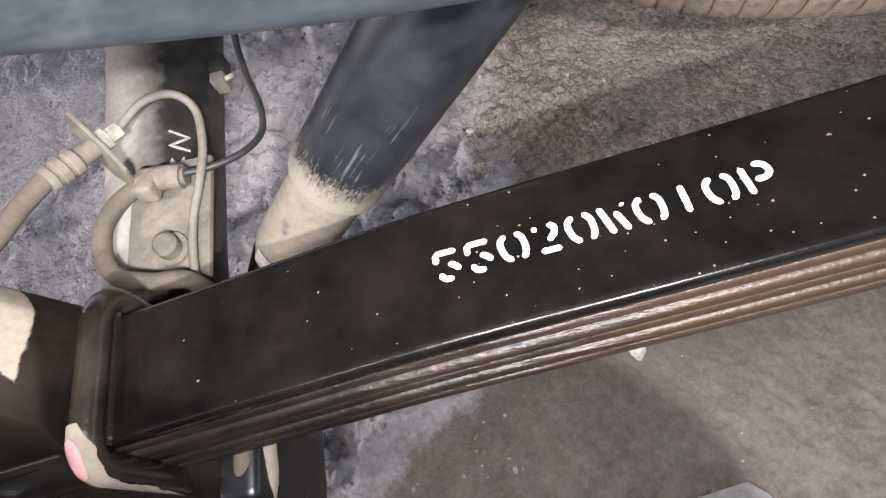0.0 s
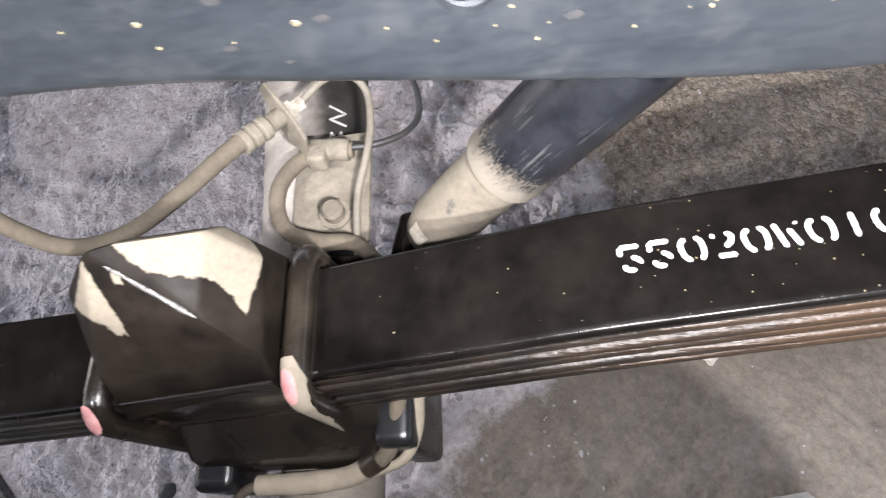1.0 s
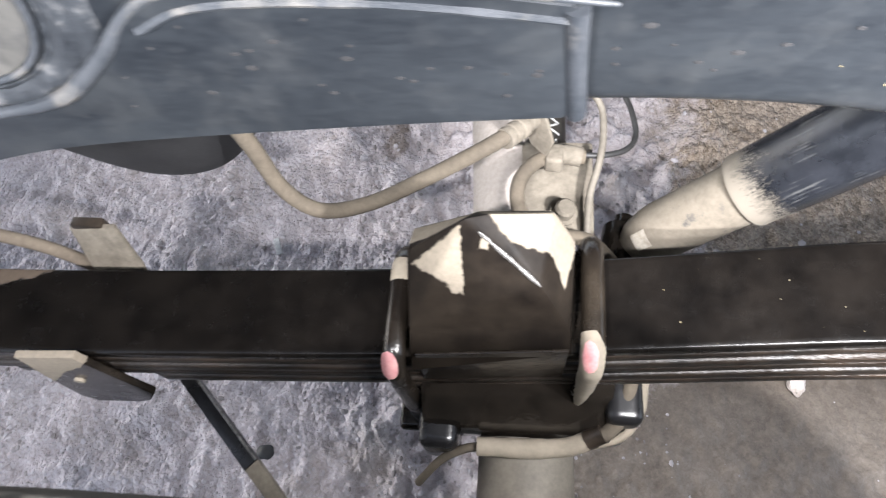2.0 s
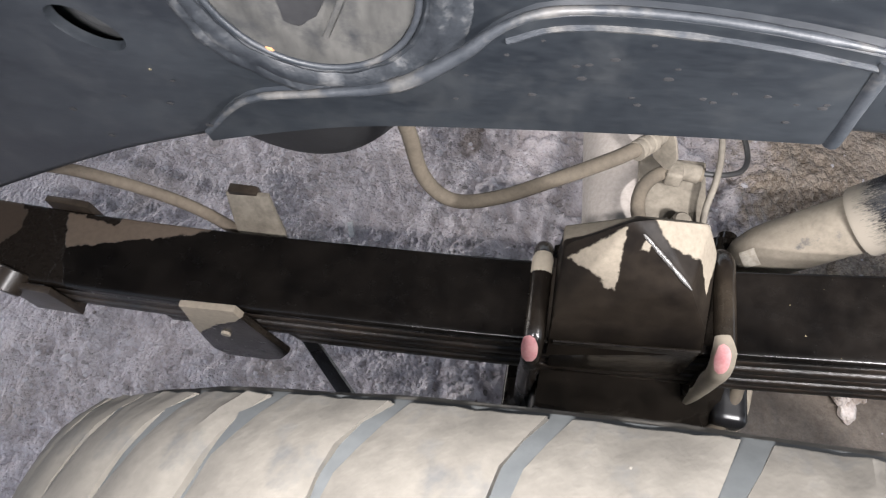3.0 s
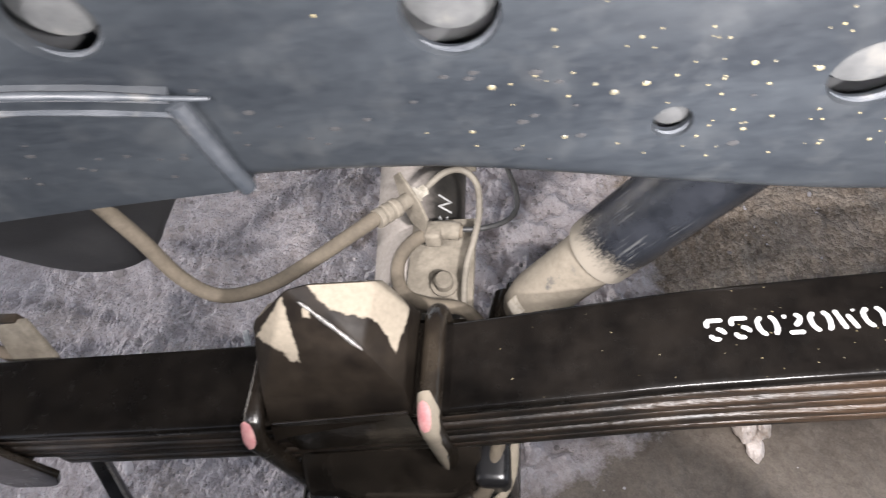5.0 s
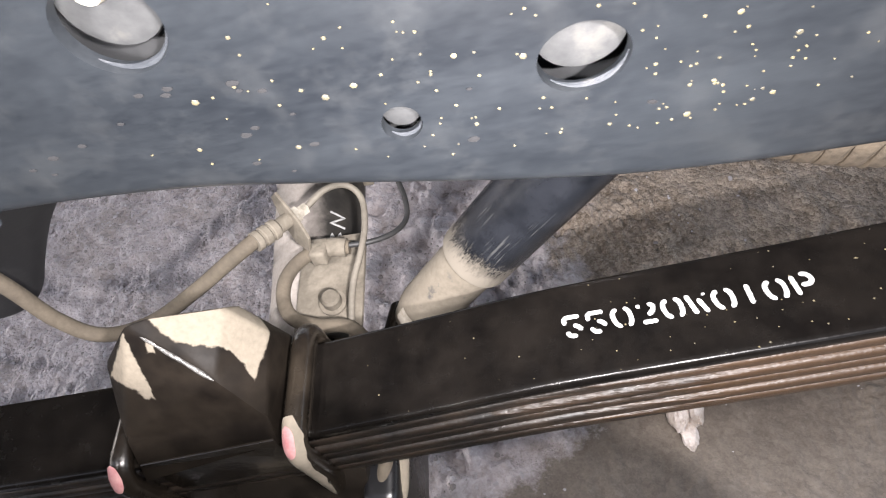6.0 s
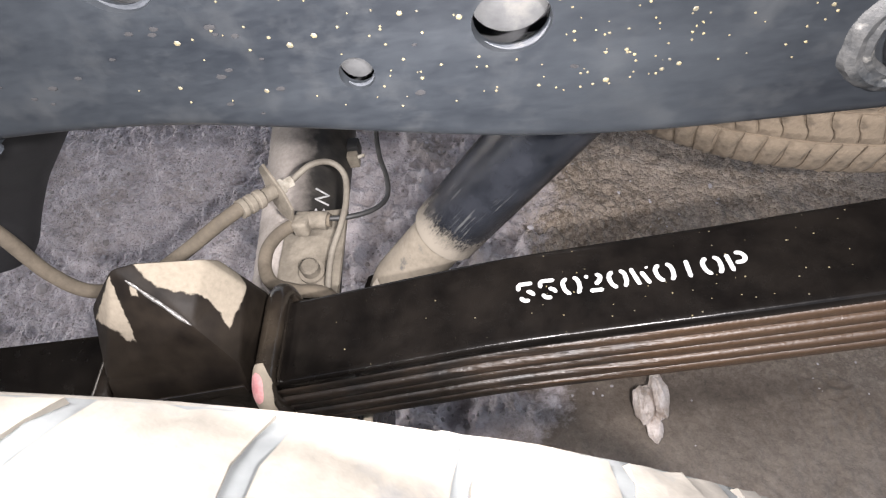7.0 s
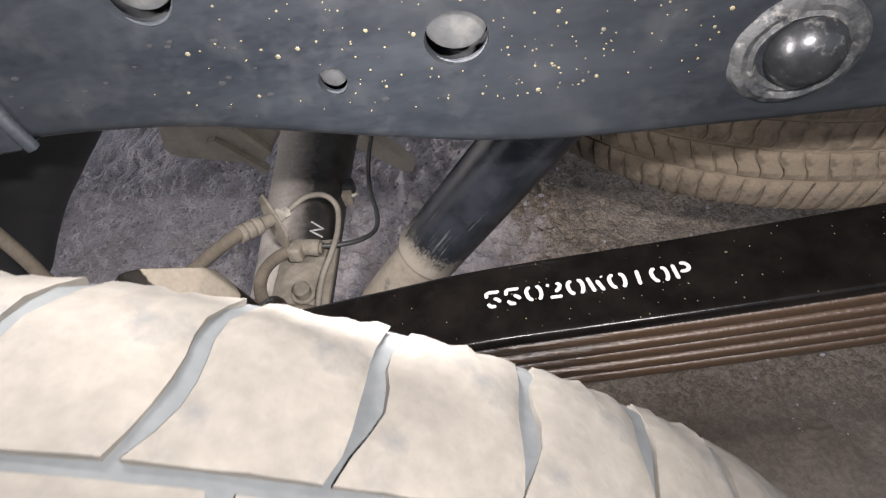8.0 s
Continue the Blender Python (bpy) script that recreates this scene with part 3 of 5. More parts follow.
def build_rail():
    rail = thing("chassis_rail", "dark blue-grey painted steel chassis rail with holes and gold flecks", "chassis rail")
    r = 0.010
    xs = [float(v) for v in np.arange(-0.70, 1.101, 0.01)]
    bm = bmesh.new()
    # outer web with real holes, then its thickness
    low = [bm.verts.new((x, rail_y(x), lerp(RAIL_BOTTOM, x) + r)) for x in xs]
    high = [bm.verts.new((x, rail_y(x), RAIL_TOP)) for x in (1.1, 0.5, 0.0, -0.5, -0.70)]
    loop = low + high
    edges = [bm.edges.new((loop[i], loop[(i + 1) % len(loop)])) for i in range(len(loop))]
    rings = []
    slot = ellipse(-0.4095, 0.783, 0.0152, 0.0098, 28, -34)
    for ring in [ellipse(*h) for h in HOLES] + [slot]:
        vs = [bm.verts.new((x, rail_y(x), z)) for x, z in ring]
        rings.append(vs)
        edges += [bm.edges.new((vs[i], vs[(i + 1) % len(vs)])) for i in range(len(vs))]
    bmesh.ops.triangle_fill(bm, use_beauty=True, edges=edges)
    for vs in rings:  # turned-in rims
        a = vs
        cx = sum(v.co.x for v in vs) / len(vs)
        cz = sum(v.co.z for v in vs) / len(vs)
        for dy, k in ((0.0012, 0.975), (0.005, 0.965)):
            b = [bm.verts.new((cx + (v.co.x - cx) * k, v.co.y + dy, cz + (v.co.z - cz) * k)) for v in vs]
            for i in range(len(a)):
                bm.faces.new((a[i], a[(i + 1) % len(a)], b[(i + 1) % len(a)], b[i]))
            a = b
    prev = low
    for k in range(1, 6):
        a = math.pi / 2 * k / 5
        cur = [bm.verts.new((x, rail_y(x) + r * (1 - math.cos(a)), lerp(RAIL_BOTTOM, x) + r * (1 - math.sin(a)))) for x in xs]
        for i in range(len(xs) - 1):
            bm.faces.new((prev[i], prev[i + 1], cur[i + 1], cur[i]))
        prev = cur
    cur = [bm.verts.new((x, rail_y(x) + 0.075, lerp(RAIL_BOTTOM, x))) for x in xs]
    for i in range(len(xs) - 1):
        bm.faces.new((prev[i], prev[i + 1], cur[i + 1], cur[i]))
    part("outer_web", bm, M_RAIL, rail)
    bm = bmesh.new()
    back = [(x, lerp(RAIL_BOTTOM, x) + 0.004) for x in xs[::4]] + [(1.1, RAIL_TOP), (-0.70, RAIL_TOP)]
    prism(bm, [(x, rail_y(x) + 0.022, z) for x, z in back], (0, 0.050, 0))
    part("inner_web", bm, M_RAIL_IN, rail, "inner wall of the rail, toned dark for the shade in the holes")

    # lower strengthening plate, proud of the web, with its weld
    ridge = [(-0.382, 0.722), (-0.354, 0.748), (-0.321, 0.756), (-0.288, 0.764), (-0.262, 0.782), (-0.243, 0.800), (-0.224, 0.8075), (-0.191, 0.808), (-0.156, 0.804), (-0.121, 0.7975)]
    line = [(p.x, p.z) for p in spline([(x, 0, z) for x, z in ridge], 0.008)]
    bm = bmesh.new()
    proud = 0.0045
    top = [bm.verts.new((x, rail_y(x) - proud, z)) for x, z in line]
    rim = [bm.verts.new((x, rail_y(x) + 0.001, z + 0.004)) for x, z in line]
    lower = smooth_table([(-0.40, 0.706), (-0.382, 0.7145), (-0.34, 0.7275), (-0.30, 0.7365), (-0.24, 0.7420), (-0.17, 0.7460), (-0.110, 0.7478)])
    foot = [(x, lerp(lower, x)) for x, z in line]
    low2 = [bm.verts.new((x, rail_y(x) - proud + 0.0006, z + 0.0022)) for x, z in foot]
    turn = [bm.verts.new((x, rail_y(x) - proud + 0.0030, z)) for x, z in foot]
    end = [bm.verts.new((x, rail_y(x) + 0.06, z - 0.001)) for x, z in foot]
    for a, b in ((rim, top), (top, low2), (low2, turn), (turn, end)):
        for i in range(len(a) - 1):
            bm.faces.new((a[i], a[i + 1], b[i + 1], b[i]))
    e0 = bm.verts.new((-0.1155, rail_y(-0.12) + 0.001, 0.797))
    e1 = bm.verts.new((-0.1135, rail_y(-0.12) + 0.001, 0.750))
    e2 = bm.verts.new((-0.113, rail_y(-0.12) + 0.06, 0.744))
    bm.faces.new((top[-1], low2[-1], e1, e0))
    bm.faces.new((low2[-1], turn[-1], end[-1], e2, e1))
    part("strengthening_plate", bm, M_RAIL, rail)
    bm = bmesh.new()
    sweep(bm, spline([(x, rail_y(x) - 0.003, z + 0.001) for x, z in ridge] + [(-0.109, rail_y(-0.109) - 0.001, 0.7945)], 0.003), lambda t: 0.0017 + 0.0015 * math.exp(-(((t - 0.40) / 0.11) ** 2)) - 0.0010 * max(0, (t - 0.88) / 0.12), 10, rough=0.14)
    sweep(bm, spline([(-0.120, rail_y(-0.120) - 0.003, 0.796), (-0.118, rail_y(-0.118) - 0.002, 0.768), (-0.116, rail_y(-0.116) - 0.001, 0.748)], 0.003), 0.0036, 10, rough=0.06)
    part("weld_bead", bm, M_WELD, rail, "painted weld bead with dust along it")
    bm = bmesh.new()
    sweep(bm, spline([(x, rail_y(x) - 0.0042, z - 0.0052) for x, z in ridge[5:]], 0.003), 0.0014, 8, rough=0.2)
    part("plate_edge", bm, M_WELD, rail, "pressed edge line under the weld")

    # big plugged port
    px, pz, py = -0.313, 0.8115, rail_y(-0.313)
    bm = bmesh.new()
    lathe(bm, [(0.0, 0.0012), (0.034, 0.0012), (0.0385, 0.0008), (0.0395, -0.001)], (px, py, pz), (0.04, -1, 0), 48)
    plug = part("port_plug", bm, M_PLUG, rail, "dull mottled grey rubber plug")
    lean = Euler((0, radians(28), 0)).to_matrix().to_4x4()
    for dx, dz, h in ((-0.011, 0.010, 0.013), (0.009, -0.012, 0.012)):
        bm = bmesh.new()
        block(bm, (-0.0011, -0.0022, -h), (0.0011, 0.0, h), 0.0008, m=Matrix.Translation((px + dx, py - 0.0010, pz + dz)) @ lean)
        part("rib", bm, M_PLUG, plug)
    bm = bmesh.new()
    bmesh.ops.create_uvsphere(bm, u_segments=20, v_segments=10, radius=1)
    for v in bm.verts:
        v.co = Vector((v.co.x * 0.0085, v.co.y * 0.0006, v.co.z * 0.0155)) * (1 + 0.25 * noise.noise(v.co * 2.2))
    bmesh.ops.transform(bm, matrix=Matrix.Translation((px - 0.003, py - 0.0013, pz - 0.005)) @ lean, verts=bm.verts)
    part("grease_smear", bm, M_RUBBER, plug, "black smear on the plug")
    bm = bmesh.new()
    lathe(bm, [(0.0, 0.0016), (0.0017, 0.0012), (0.0024, 0.0)], (-0.335, py - 0.0010, 0.7785), (0, -1, 0), 12)
    part("rust_spot", bm, M_RUST, rail, "orange rust spot")
    bm = bmesh.new()
    circle = [(px + 0.0400 * math.cos(a), rail_y(px + 0.0400 * math.cos(a)) - 0.001, pz + 0.0400 * math.sin(a)) for a in np.linspace(0, 2 * math.pi, 73)]
    sweep(bm, circle, 0.0013, 10, cap=False, rough=0.1)
    part("port_rim", bm, M_WELD, rail)
    bm = bmesh.new()
    lathe(bm, [(0.0415, -0.001), (0.0425, 0.0012), (0.0440, 0.0006), (0.0462, 0.0022), (0.0490, 0.0026), (0.0520, 0.0012), (0.0540, 0.0020), (0.0565, 0.0014), (0.0590, -0.001)], (px, py, pz), (0.04, -1, 0), 96)
    for v in bm.verts:  # smeared on by hand
        r = Vector((v.co.x - px, 0, v.co.z - pz))
        k = 1 + 0.10 * noise.noise(r.normalized() * 2.2 + Vector((0, r.length * 40, 0))) * max(0, (r.length - 0.042) / 0.017)
        v.co.x, v.co.z = px + r.x * k, pz + r.z * k
        v.co.y -= 0.0012 * noise.noise(v.co * 130)
    part("sealer_bead", bm, M_SEALER, rail, "dark smeared seam sealer")

    # domed tube end
    bx, bz, by = 0.258, 0.738, rail_y(0.258)
    bm = bmesh.new()
    lathe(bm, [(0.0, 0.0150), (0.0072, 0.0140), (0.0127, 0.0110), (0.0168, 0.0055), (0.0187, -0.002)], (bx, by, bz), (0, -1, 0), 40)
    part("tube_end", bm, M_DOME, rail, "dust-specked black domed tube end")
    bm = bmesh.new()
    lathe(bm, [(0.0178, -0.001), (0.0188, 0.0024), (0.0205, 0.0036), (0.0228, 0.0026), (0.0258, 0.0038), (0.0290, 0.0026), (0.0315, -0.001)], (bx - 0.003, by, bz), (0.04, -1, 0), 80)
    for v in bm.verts:
        r = Vector((v.co.x - bx, 0, v.co.z - bz))
        k = 1 + 0.05 * noise.noise(r.normalized() * 2.5) * max(0, (r.length - 0.022) / 0.013)
        v.co = Vector((bx + r.x * k, v.co.y - 0.0007 * noise.noise(v.co * 240) - 0.0006 * noise.noise(v.co * 80), bz + r.z * k * 0.92))
    part("weld_ring", bm, M_BOSS, rail, "pale spattered weld ring")
    # discs added a little high for the lit inner wall, leaving a shadow crescent
    for hx, hz, rx, rz in HOLES:
        bm = bmesh.new()
        lathe(bm, [(0.0, 0.0006), (0.80, 0.0), (0.97, -0.0006), (1.02, -0.002), (1.02, -0.012)], (0, 0, 0), (0, -1, 0), 32)
        for v in bm.verts:
            v.co = Vector((hx + v.co.x * rx, rail_y(hx) + (0.0065 if rx > 0.0085 else 0.0042) + v.co.y, hz + 0.28 * rz + v.co.z * rz))
        disc = part("lit_wall_disc", bm, M_LIT_DISC, rail, "dusty grey disc for the lit part of the inner wall")
        if hx == HOLES[1][0]:
            bm = bmesh.new()
            lathe(bm, [(0.0, 0.004), (0.004, 0.004), (0.005, 0.002), (0.005, -0.003)], (hx - 0.001, rail_y(hx) + 0.0065, hz + 0.010), (0, -1, 0), 20)
            part("bolt_end", bm, M_ZINC, disc)
    for hx, hz, rx, rz in HOLES:  # pale crescent added for the light caught by each hole's lower rim
        bm = bmesh.new()
        lip = [(hx + 0.965 * rx * math.cos(a), rail_y(hx) + 0.0026, hz + 0.965 * rz * math.sin(a)) for a in np.linspace(radians(222), radians(352), 22)]
        sweep(bm, lip, lambda t: 0.00025 + 0.0010 * math.sin(math.pi * t) * (0.7 if rx < 0.0085 else 1), 8, rough=0.3)
        part("lit_hole_rim", bm, M_WELD, rail, "pale crescent for the lit lower rim of the hole")
    bm = bmesh.new()  # disc added for the lit steel, offset so the slot shows a shadow crescent
    lathe(bm, [(0.0, 0.0004), (0.010, 0.0), (0.0125, -0.001), (0.0125, -0.008)], (-0.4065, rail_y(-0.4065) + 0.0075, 0.7875), (0, -1, 0), 24)
    part("lit_wall_disc", bm, M_LIT_DISC, rail, "dusty grey disc for the lit steel behind the slot")
    # rubbed spot
    bm = bmesh.new()
    lathe(bm, [(0.0, 0.0012), (0.003, 0.001), (0.0062, 0.0002), (0.007, -0.0005)], (-0.386, rail_y(-0.386), 0.839), (0, -1, 0), 18)
    part("paint_blob", bm, M_BOSS, rail)
    bm = bmesh.new()
    rng = random.Random(5)
    for k in range(450):
        x = rng.gauss(0.17, 0.09) if k > 60 else rng.uniform(-0.50, 0.30)
        z = rng.uniform(0.735, 0.88) if rng.random() < 0.55 else rng.uniform(0.735, 0.80)
        if z < lerp(RAIL_BOTTOM, x) + 0.016 or x > 0.32 or any(((x - h[0]) / (h[2] + 0.002)) ** 2 + ((z - h[1]) / (h[3] + 0.002)) ** 2 < 1 for h in HOLES):
            continue
        if math.hypot(x - bx, z - bz) < 0.036 or math.hypot(x - px, z - pz) < 0.06 or (-0.39 < x < -0.11 and z < 0.815):
            continue
        q = rng.uniform(0.0003, 0.0007) * (1.9 if rng.random() < 0.12 else 1)
        lathe(bm, [(0.0, 0.0004), (q * 0.7, 0.0003), (q, 0.0)], (x, rail_y(x) - 0.0001, z), (0, -1, 0), 6)
    tagged(part("gold_overspray", bm, M_GOLD, rail, "specks of gold overspray"), kind="stuff")
    bm = bmesh.new()
    for k in range(70):  # stone chips in the paint
        x = rng.uniform(-0.36, 0.02) if k < 50 else rng.uniform(-0.5, 0.30)
        z = lerp(RAIL_BOTTOM, x) + rng.uniform(0.012, 0.055)
        if any(((x - h[0]) / (h[2] + 0.003)) ** 2 + ((z - h[1]) / (h[3] + 0.003)) ** 2 < 1 for h in HOLES) or math.hypot(x - bx, z - bz) < 0.04 or math.hypot(x - px, z - pz) < 0.062:
            continue
        y = rail_y(x) - (0.0042 if -0.38 < x < -0.125 else 0.0002)
        q, base = rng.uniform(0.0005, 0.0013), len(bm.verts)
        lathe(bm, [(0.0, 0.00022), (q * 0.8, 0.0002), (q, 0.0)], (0, 0, 0), (0, -1, 0), 7)
        for v in list(bm.verts)[base:]:
            v.co = Vector((x + v.co.x * 1.7, y + v.co.y, z + v.co.z * (1 + 0.5 * noise.noise(Vector((k, v.co.x * 900, 0))))))
    tagged(part("chip_speckle", bm, M_CHIP, rail, "small dark chips in the paint"), kind="stuff")


build_rail()


def build_hanger_panel():
    panel = thing("spring_hanger_panel", "dark satin steel hanger panel at the front spring eye", "panel")
    edge = [(-0.430, 0.277, 0.845), (-0.551, 0.234, 0.676), (-0.589, 0.221, 0.656), (-0.618, 0.211, 0.639), (-0.651, 0.199, 0.604), (-0.691, 0.185, 0.553), (-0.781, 0.153, 0.411), (-0.917, 0.106, 0.211), (-1.0, 0.075, 0.20), (-1.0, 0.075, 0.93), (-0.375, 0.296, 0.93)]
    bm = bmesh.new()
    prism(bm, edge, (0.004, 0.012, 0), 0.003)
    part("side_plate", bm, M_PANEL, panel)
    bm = bmesh.new()
    a, b = Vector((-0.440, 0.274, 0.835)), Vector((-0.53, 0.243, 0.700))
    sweep(bm, [a.lerp(b, t / 30) for t in range(31)], lambda t: 0.003 * (1.1 - abs(2 * t - 0.6)), 8, rough=0.2)
    part("weld_bead", bm, M_SEALER, panel)


build_hanger_panel()

# ---- leaf spring ----
SPRING_TOP = smooth_table([(-0.80, 0.545), (-0.70, 0.530), (-0.60, 0.515), (-0.48, 0.505), (-0.30, 0.503), (-0.20, 0.507), (-0.085, 0.519), (0.014, 0.534), (0.09, 0.545), (0.24, 0.5545), (0.40, 0.568), (0.70, 0.600)])
LEAF = 0.0115
STEP = 0.0011  # each leaf below stands a little further out
HALF = 0.033


def spring_y(x):
    return 0.3075 + 0.045 * x


def leaf_mesh(x0, x1, i, half=HALF):
    bm = bmesh.new()
    c = 0.0023
    b = -LEAF + 0.0004
    section = [(-half, -c), (-half, b + c), (-half + 0.3 * c, b + 0.3 * c), (-half + c, b), (-half + 2.2 * c, b), (half - 2.2 * c, b), (half - c, b), (half - 0.3 * c, b + 0.3 * c), (half, b + c), (half, -c), (half - 0.3 * c, -0.3 * c), (half - c, 0), (half - 2.2 * c, 0), (-half + 2.2 * c, 0), (-half + c, 0), (-half + 0.3 * c, -0.3 * c)]
    m = len(section)
    rings = []
    n = int((x1 - x0) / 0.012) + 2
    for k in range(n):
        x = x0 + (x1 - x0) * k / (n - 1)
        end = min(1.0, 0.72 + min(k, n - 1 - k) * 0.14) if i > 1 else 1.0
        z = lerp(SPRING_TOP, x) - i * LEAF
        rings.append([bm.verts.new((x - 0.045 * v, spring_y(x) + v * end - (STEP * i if v < 0 else 0), z + h)) for v, h in section])
    for a, b in zip(rings, rings[1:]):
        for k in range(m):
            bm.faces.new((a[k], a[(k + 1) % m], b[(k + 1) % m], b[k]))
    bm.faces.new(rings[0])
    bm.faces.new(rings[-1][::-1])
    return bm


GLYPHS = {  # stencil strokes in a box one wide and one high
    "5": [[(0.97, 1.0), (0.5, 1.0), (0.02, 0.99)], [(0.05, 1.02), (0.03, 0.82), (0.0, 0.62)], [(0.52, 0.58), (0.80, 0.45), (0.96, 0.27)], [(0.05, 0.26), (0.25, 0.05), (0.62, 0.02)]],
    "0": [[(0.30, 0.97), (0.04, 0.78), (0.0, 0.52), (0.10, 0.22), (0.36, 0.02)], [(0.72, 1.0), (0.95, 0.80), (1.0, 0.50), (0.95, 0.22), (0.78, 0.03)]],
    "2": [[(0.0, 0.80), (0.10, 0.88), (0.20, 0.93)], [(0.66, 0.98), (0.90, 0.84), (0.82, 0.60), (0.52, 0.38)], [(0.10, 0.05), (0.50, 0.05), (0.95, 0.06)]],
    "W": [[(0.0, 1.0), (0.15, 0.5), (0.30, 0.0)], [(0.58, 0.75), (0.75, 0.38), (0.92, 0.02)], [(0.93, 1.0), (0.96, 0.95), (1.0, 0.90)]],
    "1": [[(0.0, 1.0), (0.0, 0.5), (0.0, 0.0)]],
    "P": [[(0.0, 1.0), (0.05, 0.5), (0.10, 0.0)], [(0.48, 1.03), (0.82, 0.98), (1.0, 0.74), (0.82, 0.52), (0.36, 0.48)]],
}
WORD = list(zip("55020W010P", (0.0925, 0.1070, 0.1218, 0.1367, 0.1515, 0.1660, 0.1807, 0.2004, 0.2097, 0.2251)))


def ribbon(bm, pts, width):
    """A flat brushed stroke with round ends along pts, each a world point on a near-level face."""
    n = len(pts)
    left, right = [], []
    for i, p in enumerate(pts):
        d = pts[min(i + 1, n - 1)] - pts[max(i - 1, 0)]
        d.z = 0
        d.normalize()
        s = Vector((-d.y, d.x, 0)) * width / 2
        far = min((p - pts[0]).length, (p - pts[-1]).length) / (width / 2)
        k = 1.0 if far >= 1 else max(0.30, math.sqrt(1 - (1 - far) ** 2))
        k *= 1 + 0.10 * noise.noise(p * 700)
        left.append(bm.verts.new(p + s * k))
        right.append(bm.verts.new(p - s * k))
    for i in range(n - 1):
        bm.faces.new((left[i], right[i], right[i + 1], left[i + 1]))


def build_spring():
    spring = thing("leaf_spring", "black oiled steel leaf spring with white stencilled number", "leaf spring")
    ends = [(-0.715, 0.70), (-0.70, 0.69), (-0.63, 0.62), (-0.54, 0.585), (-0.43, 0.55), (-0.235, 0.50)]
    for i, (a, b) in enumerate(ends):
        part("leaf", leaf_mesh(a, b, i, HALF + (0.0, -0.0008, 0.0004, -0.0006, 0.0003, -0.0004)[i]), M_SPRING if i == 0 else M_LEAF, spring, sharp=65)
    for x, r in ((-0.718, 0.026), (0.712, 0.026)):
        z = lerp(SPRING_TOP, x) - r + 0.004
        bm = bmesh.new()
        lathe(bm, [(r - 0.008, -HALF), (r - 0.001, -HALF), (r, -HALF + 0.001), (r, HALF - 0.001), (r - 0.001, HALF), (r - 0.008, HALF)], (x, spring_y(x), z), (0.045, 1, 0), 32, close=True)
        eye = part("spring_eye", bm, M_EYE, spring, "dusty rolled spring eye")
        bm = bmesh.new()
        out = 0.004 if x < 0 else 0.014
        lathe(bm, [(0.0, -HALF - out), (0.012, -HALF - out), (0.012, -HALF - 0.002), (r - 0.009, -HALF - 0.002), (r - 0.009, HALF + 0.002), (0.012, HALF + 0.002), (0.012, HALF + 0.012), (0.0, HALF + 0.012)], (x, spring_y(x), z), (0.045, 1, 0), 24)
        part("bush", bm, M_RUBBER, eye)
    bm = bmesh.new()
    prism(bm, [(-0.748, 0.264, 0.530), (-0.716, 0.250, 0.526), (-0.702, 0.234, 0.516), (-0.697, 0.228, 0.505), (-0.704, 0.222, 0.497), (-0.738, 0.216, 0.506), (-0.752, 0.232, 0.518)], (-0.002, -0.003, -0.005), 0.001)
    part("eye_lug", bm, M_LUG, spring, "dusty bent lug at the front eye")
    bm = bmesh.new()
    block(bm, (-0.484, 0.3530, 0.5000), (-0.458, 0.3615, 0.5105), 0.0015)
    part("clip_tip", bm, M_OILY_BROWN, spring, "dark block at the tip of the bent clip ear")
    bm = bmesh.new()
    for ch, x0 in WORD:
        for stroke in GLYPHS[ch]:
            pts = spline([(x0 + u * 0.0103, spring_y(x0) + 0.0025 + (v - 0.5) * 0.0130, 0) for u, v in stroke], 0.0008)
            dense = [Vector((p.x - 0.10 * (p.y - spring_y(x0)), p.y, lerp(SPRING_TOP, p.x) + 0.0005)) for p in pts]
            ribbon(bm, dense, 0.0029)
    part("stencilled_number", bm, M_WHITE, spring, "white stencilled number 55020W010P", smooth=False)
    # rebound clips: a strap under the leaves with an ear on each side
    for x, lean, rise in ((-0.462, 0.10, 0.024), (-0.610, 0.05, 0.006)):
        zt, yc = lerp(SPRING_TOP, x), spring_y(x)
        w = 0.019
        zb = zt - (4 if x > -0.5 else 3) * LEAF
        bm = bmesh.new()
        block(bm, (x - w, yc - HALF - 0.006, zb - 0.012), (x + w, yc + HALF + 0.006, zb - 0.004), 0.002)
        for side in (-1, 1):
            y = yc + side * (HALF + 0.0055)
            hi = zt + (0.006 if side > 0 else 0.004)
            if side < 0 and x > -0.5:  # the outer ear hangs well below the leaves
                prism(bm, [(-0.486, 0.2460, 0.514), (-0.4405, 0.2480, 0.515), (-0.430, 0.2440, 0.484), (-0.414, 0.240, 0.446), (-0.426, 0.238, 0.428), (-0.438, 0.2375, 0.421), (-0.480, 0.2375, 0.413), (-0.491, 0.239, 0.424), (-0.490, 0.243, 0.470)], (0, 0.006, 0), 0.0015)
                continue
            if side > 0 and x > -0.5:  # the inner ear is bent away from the leaves
                ear = bmesh.new()
                prism(ear, [(-0.480, 0.3215, zb - 0.012), (-0.436, 0.3215, zb - 0.012), (-0.438, 0.336, 0.472), (-0.4475, 0.3525, 0.509), (-0.487, 0.3525, 0.505), (-0.484, 0.340, 0.480)], (0, 0.005, 0), 0.0015)
                part("bent_ear", ear, M_DUSTY, spring, "beige dusty bent clip ear")
                continue
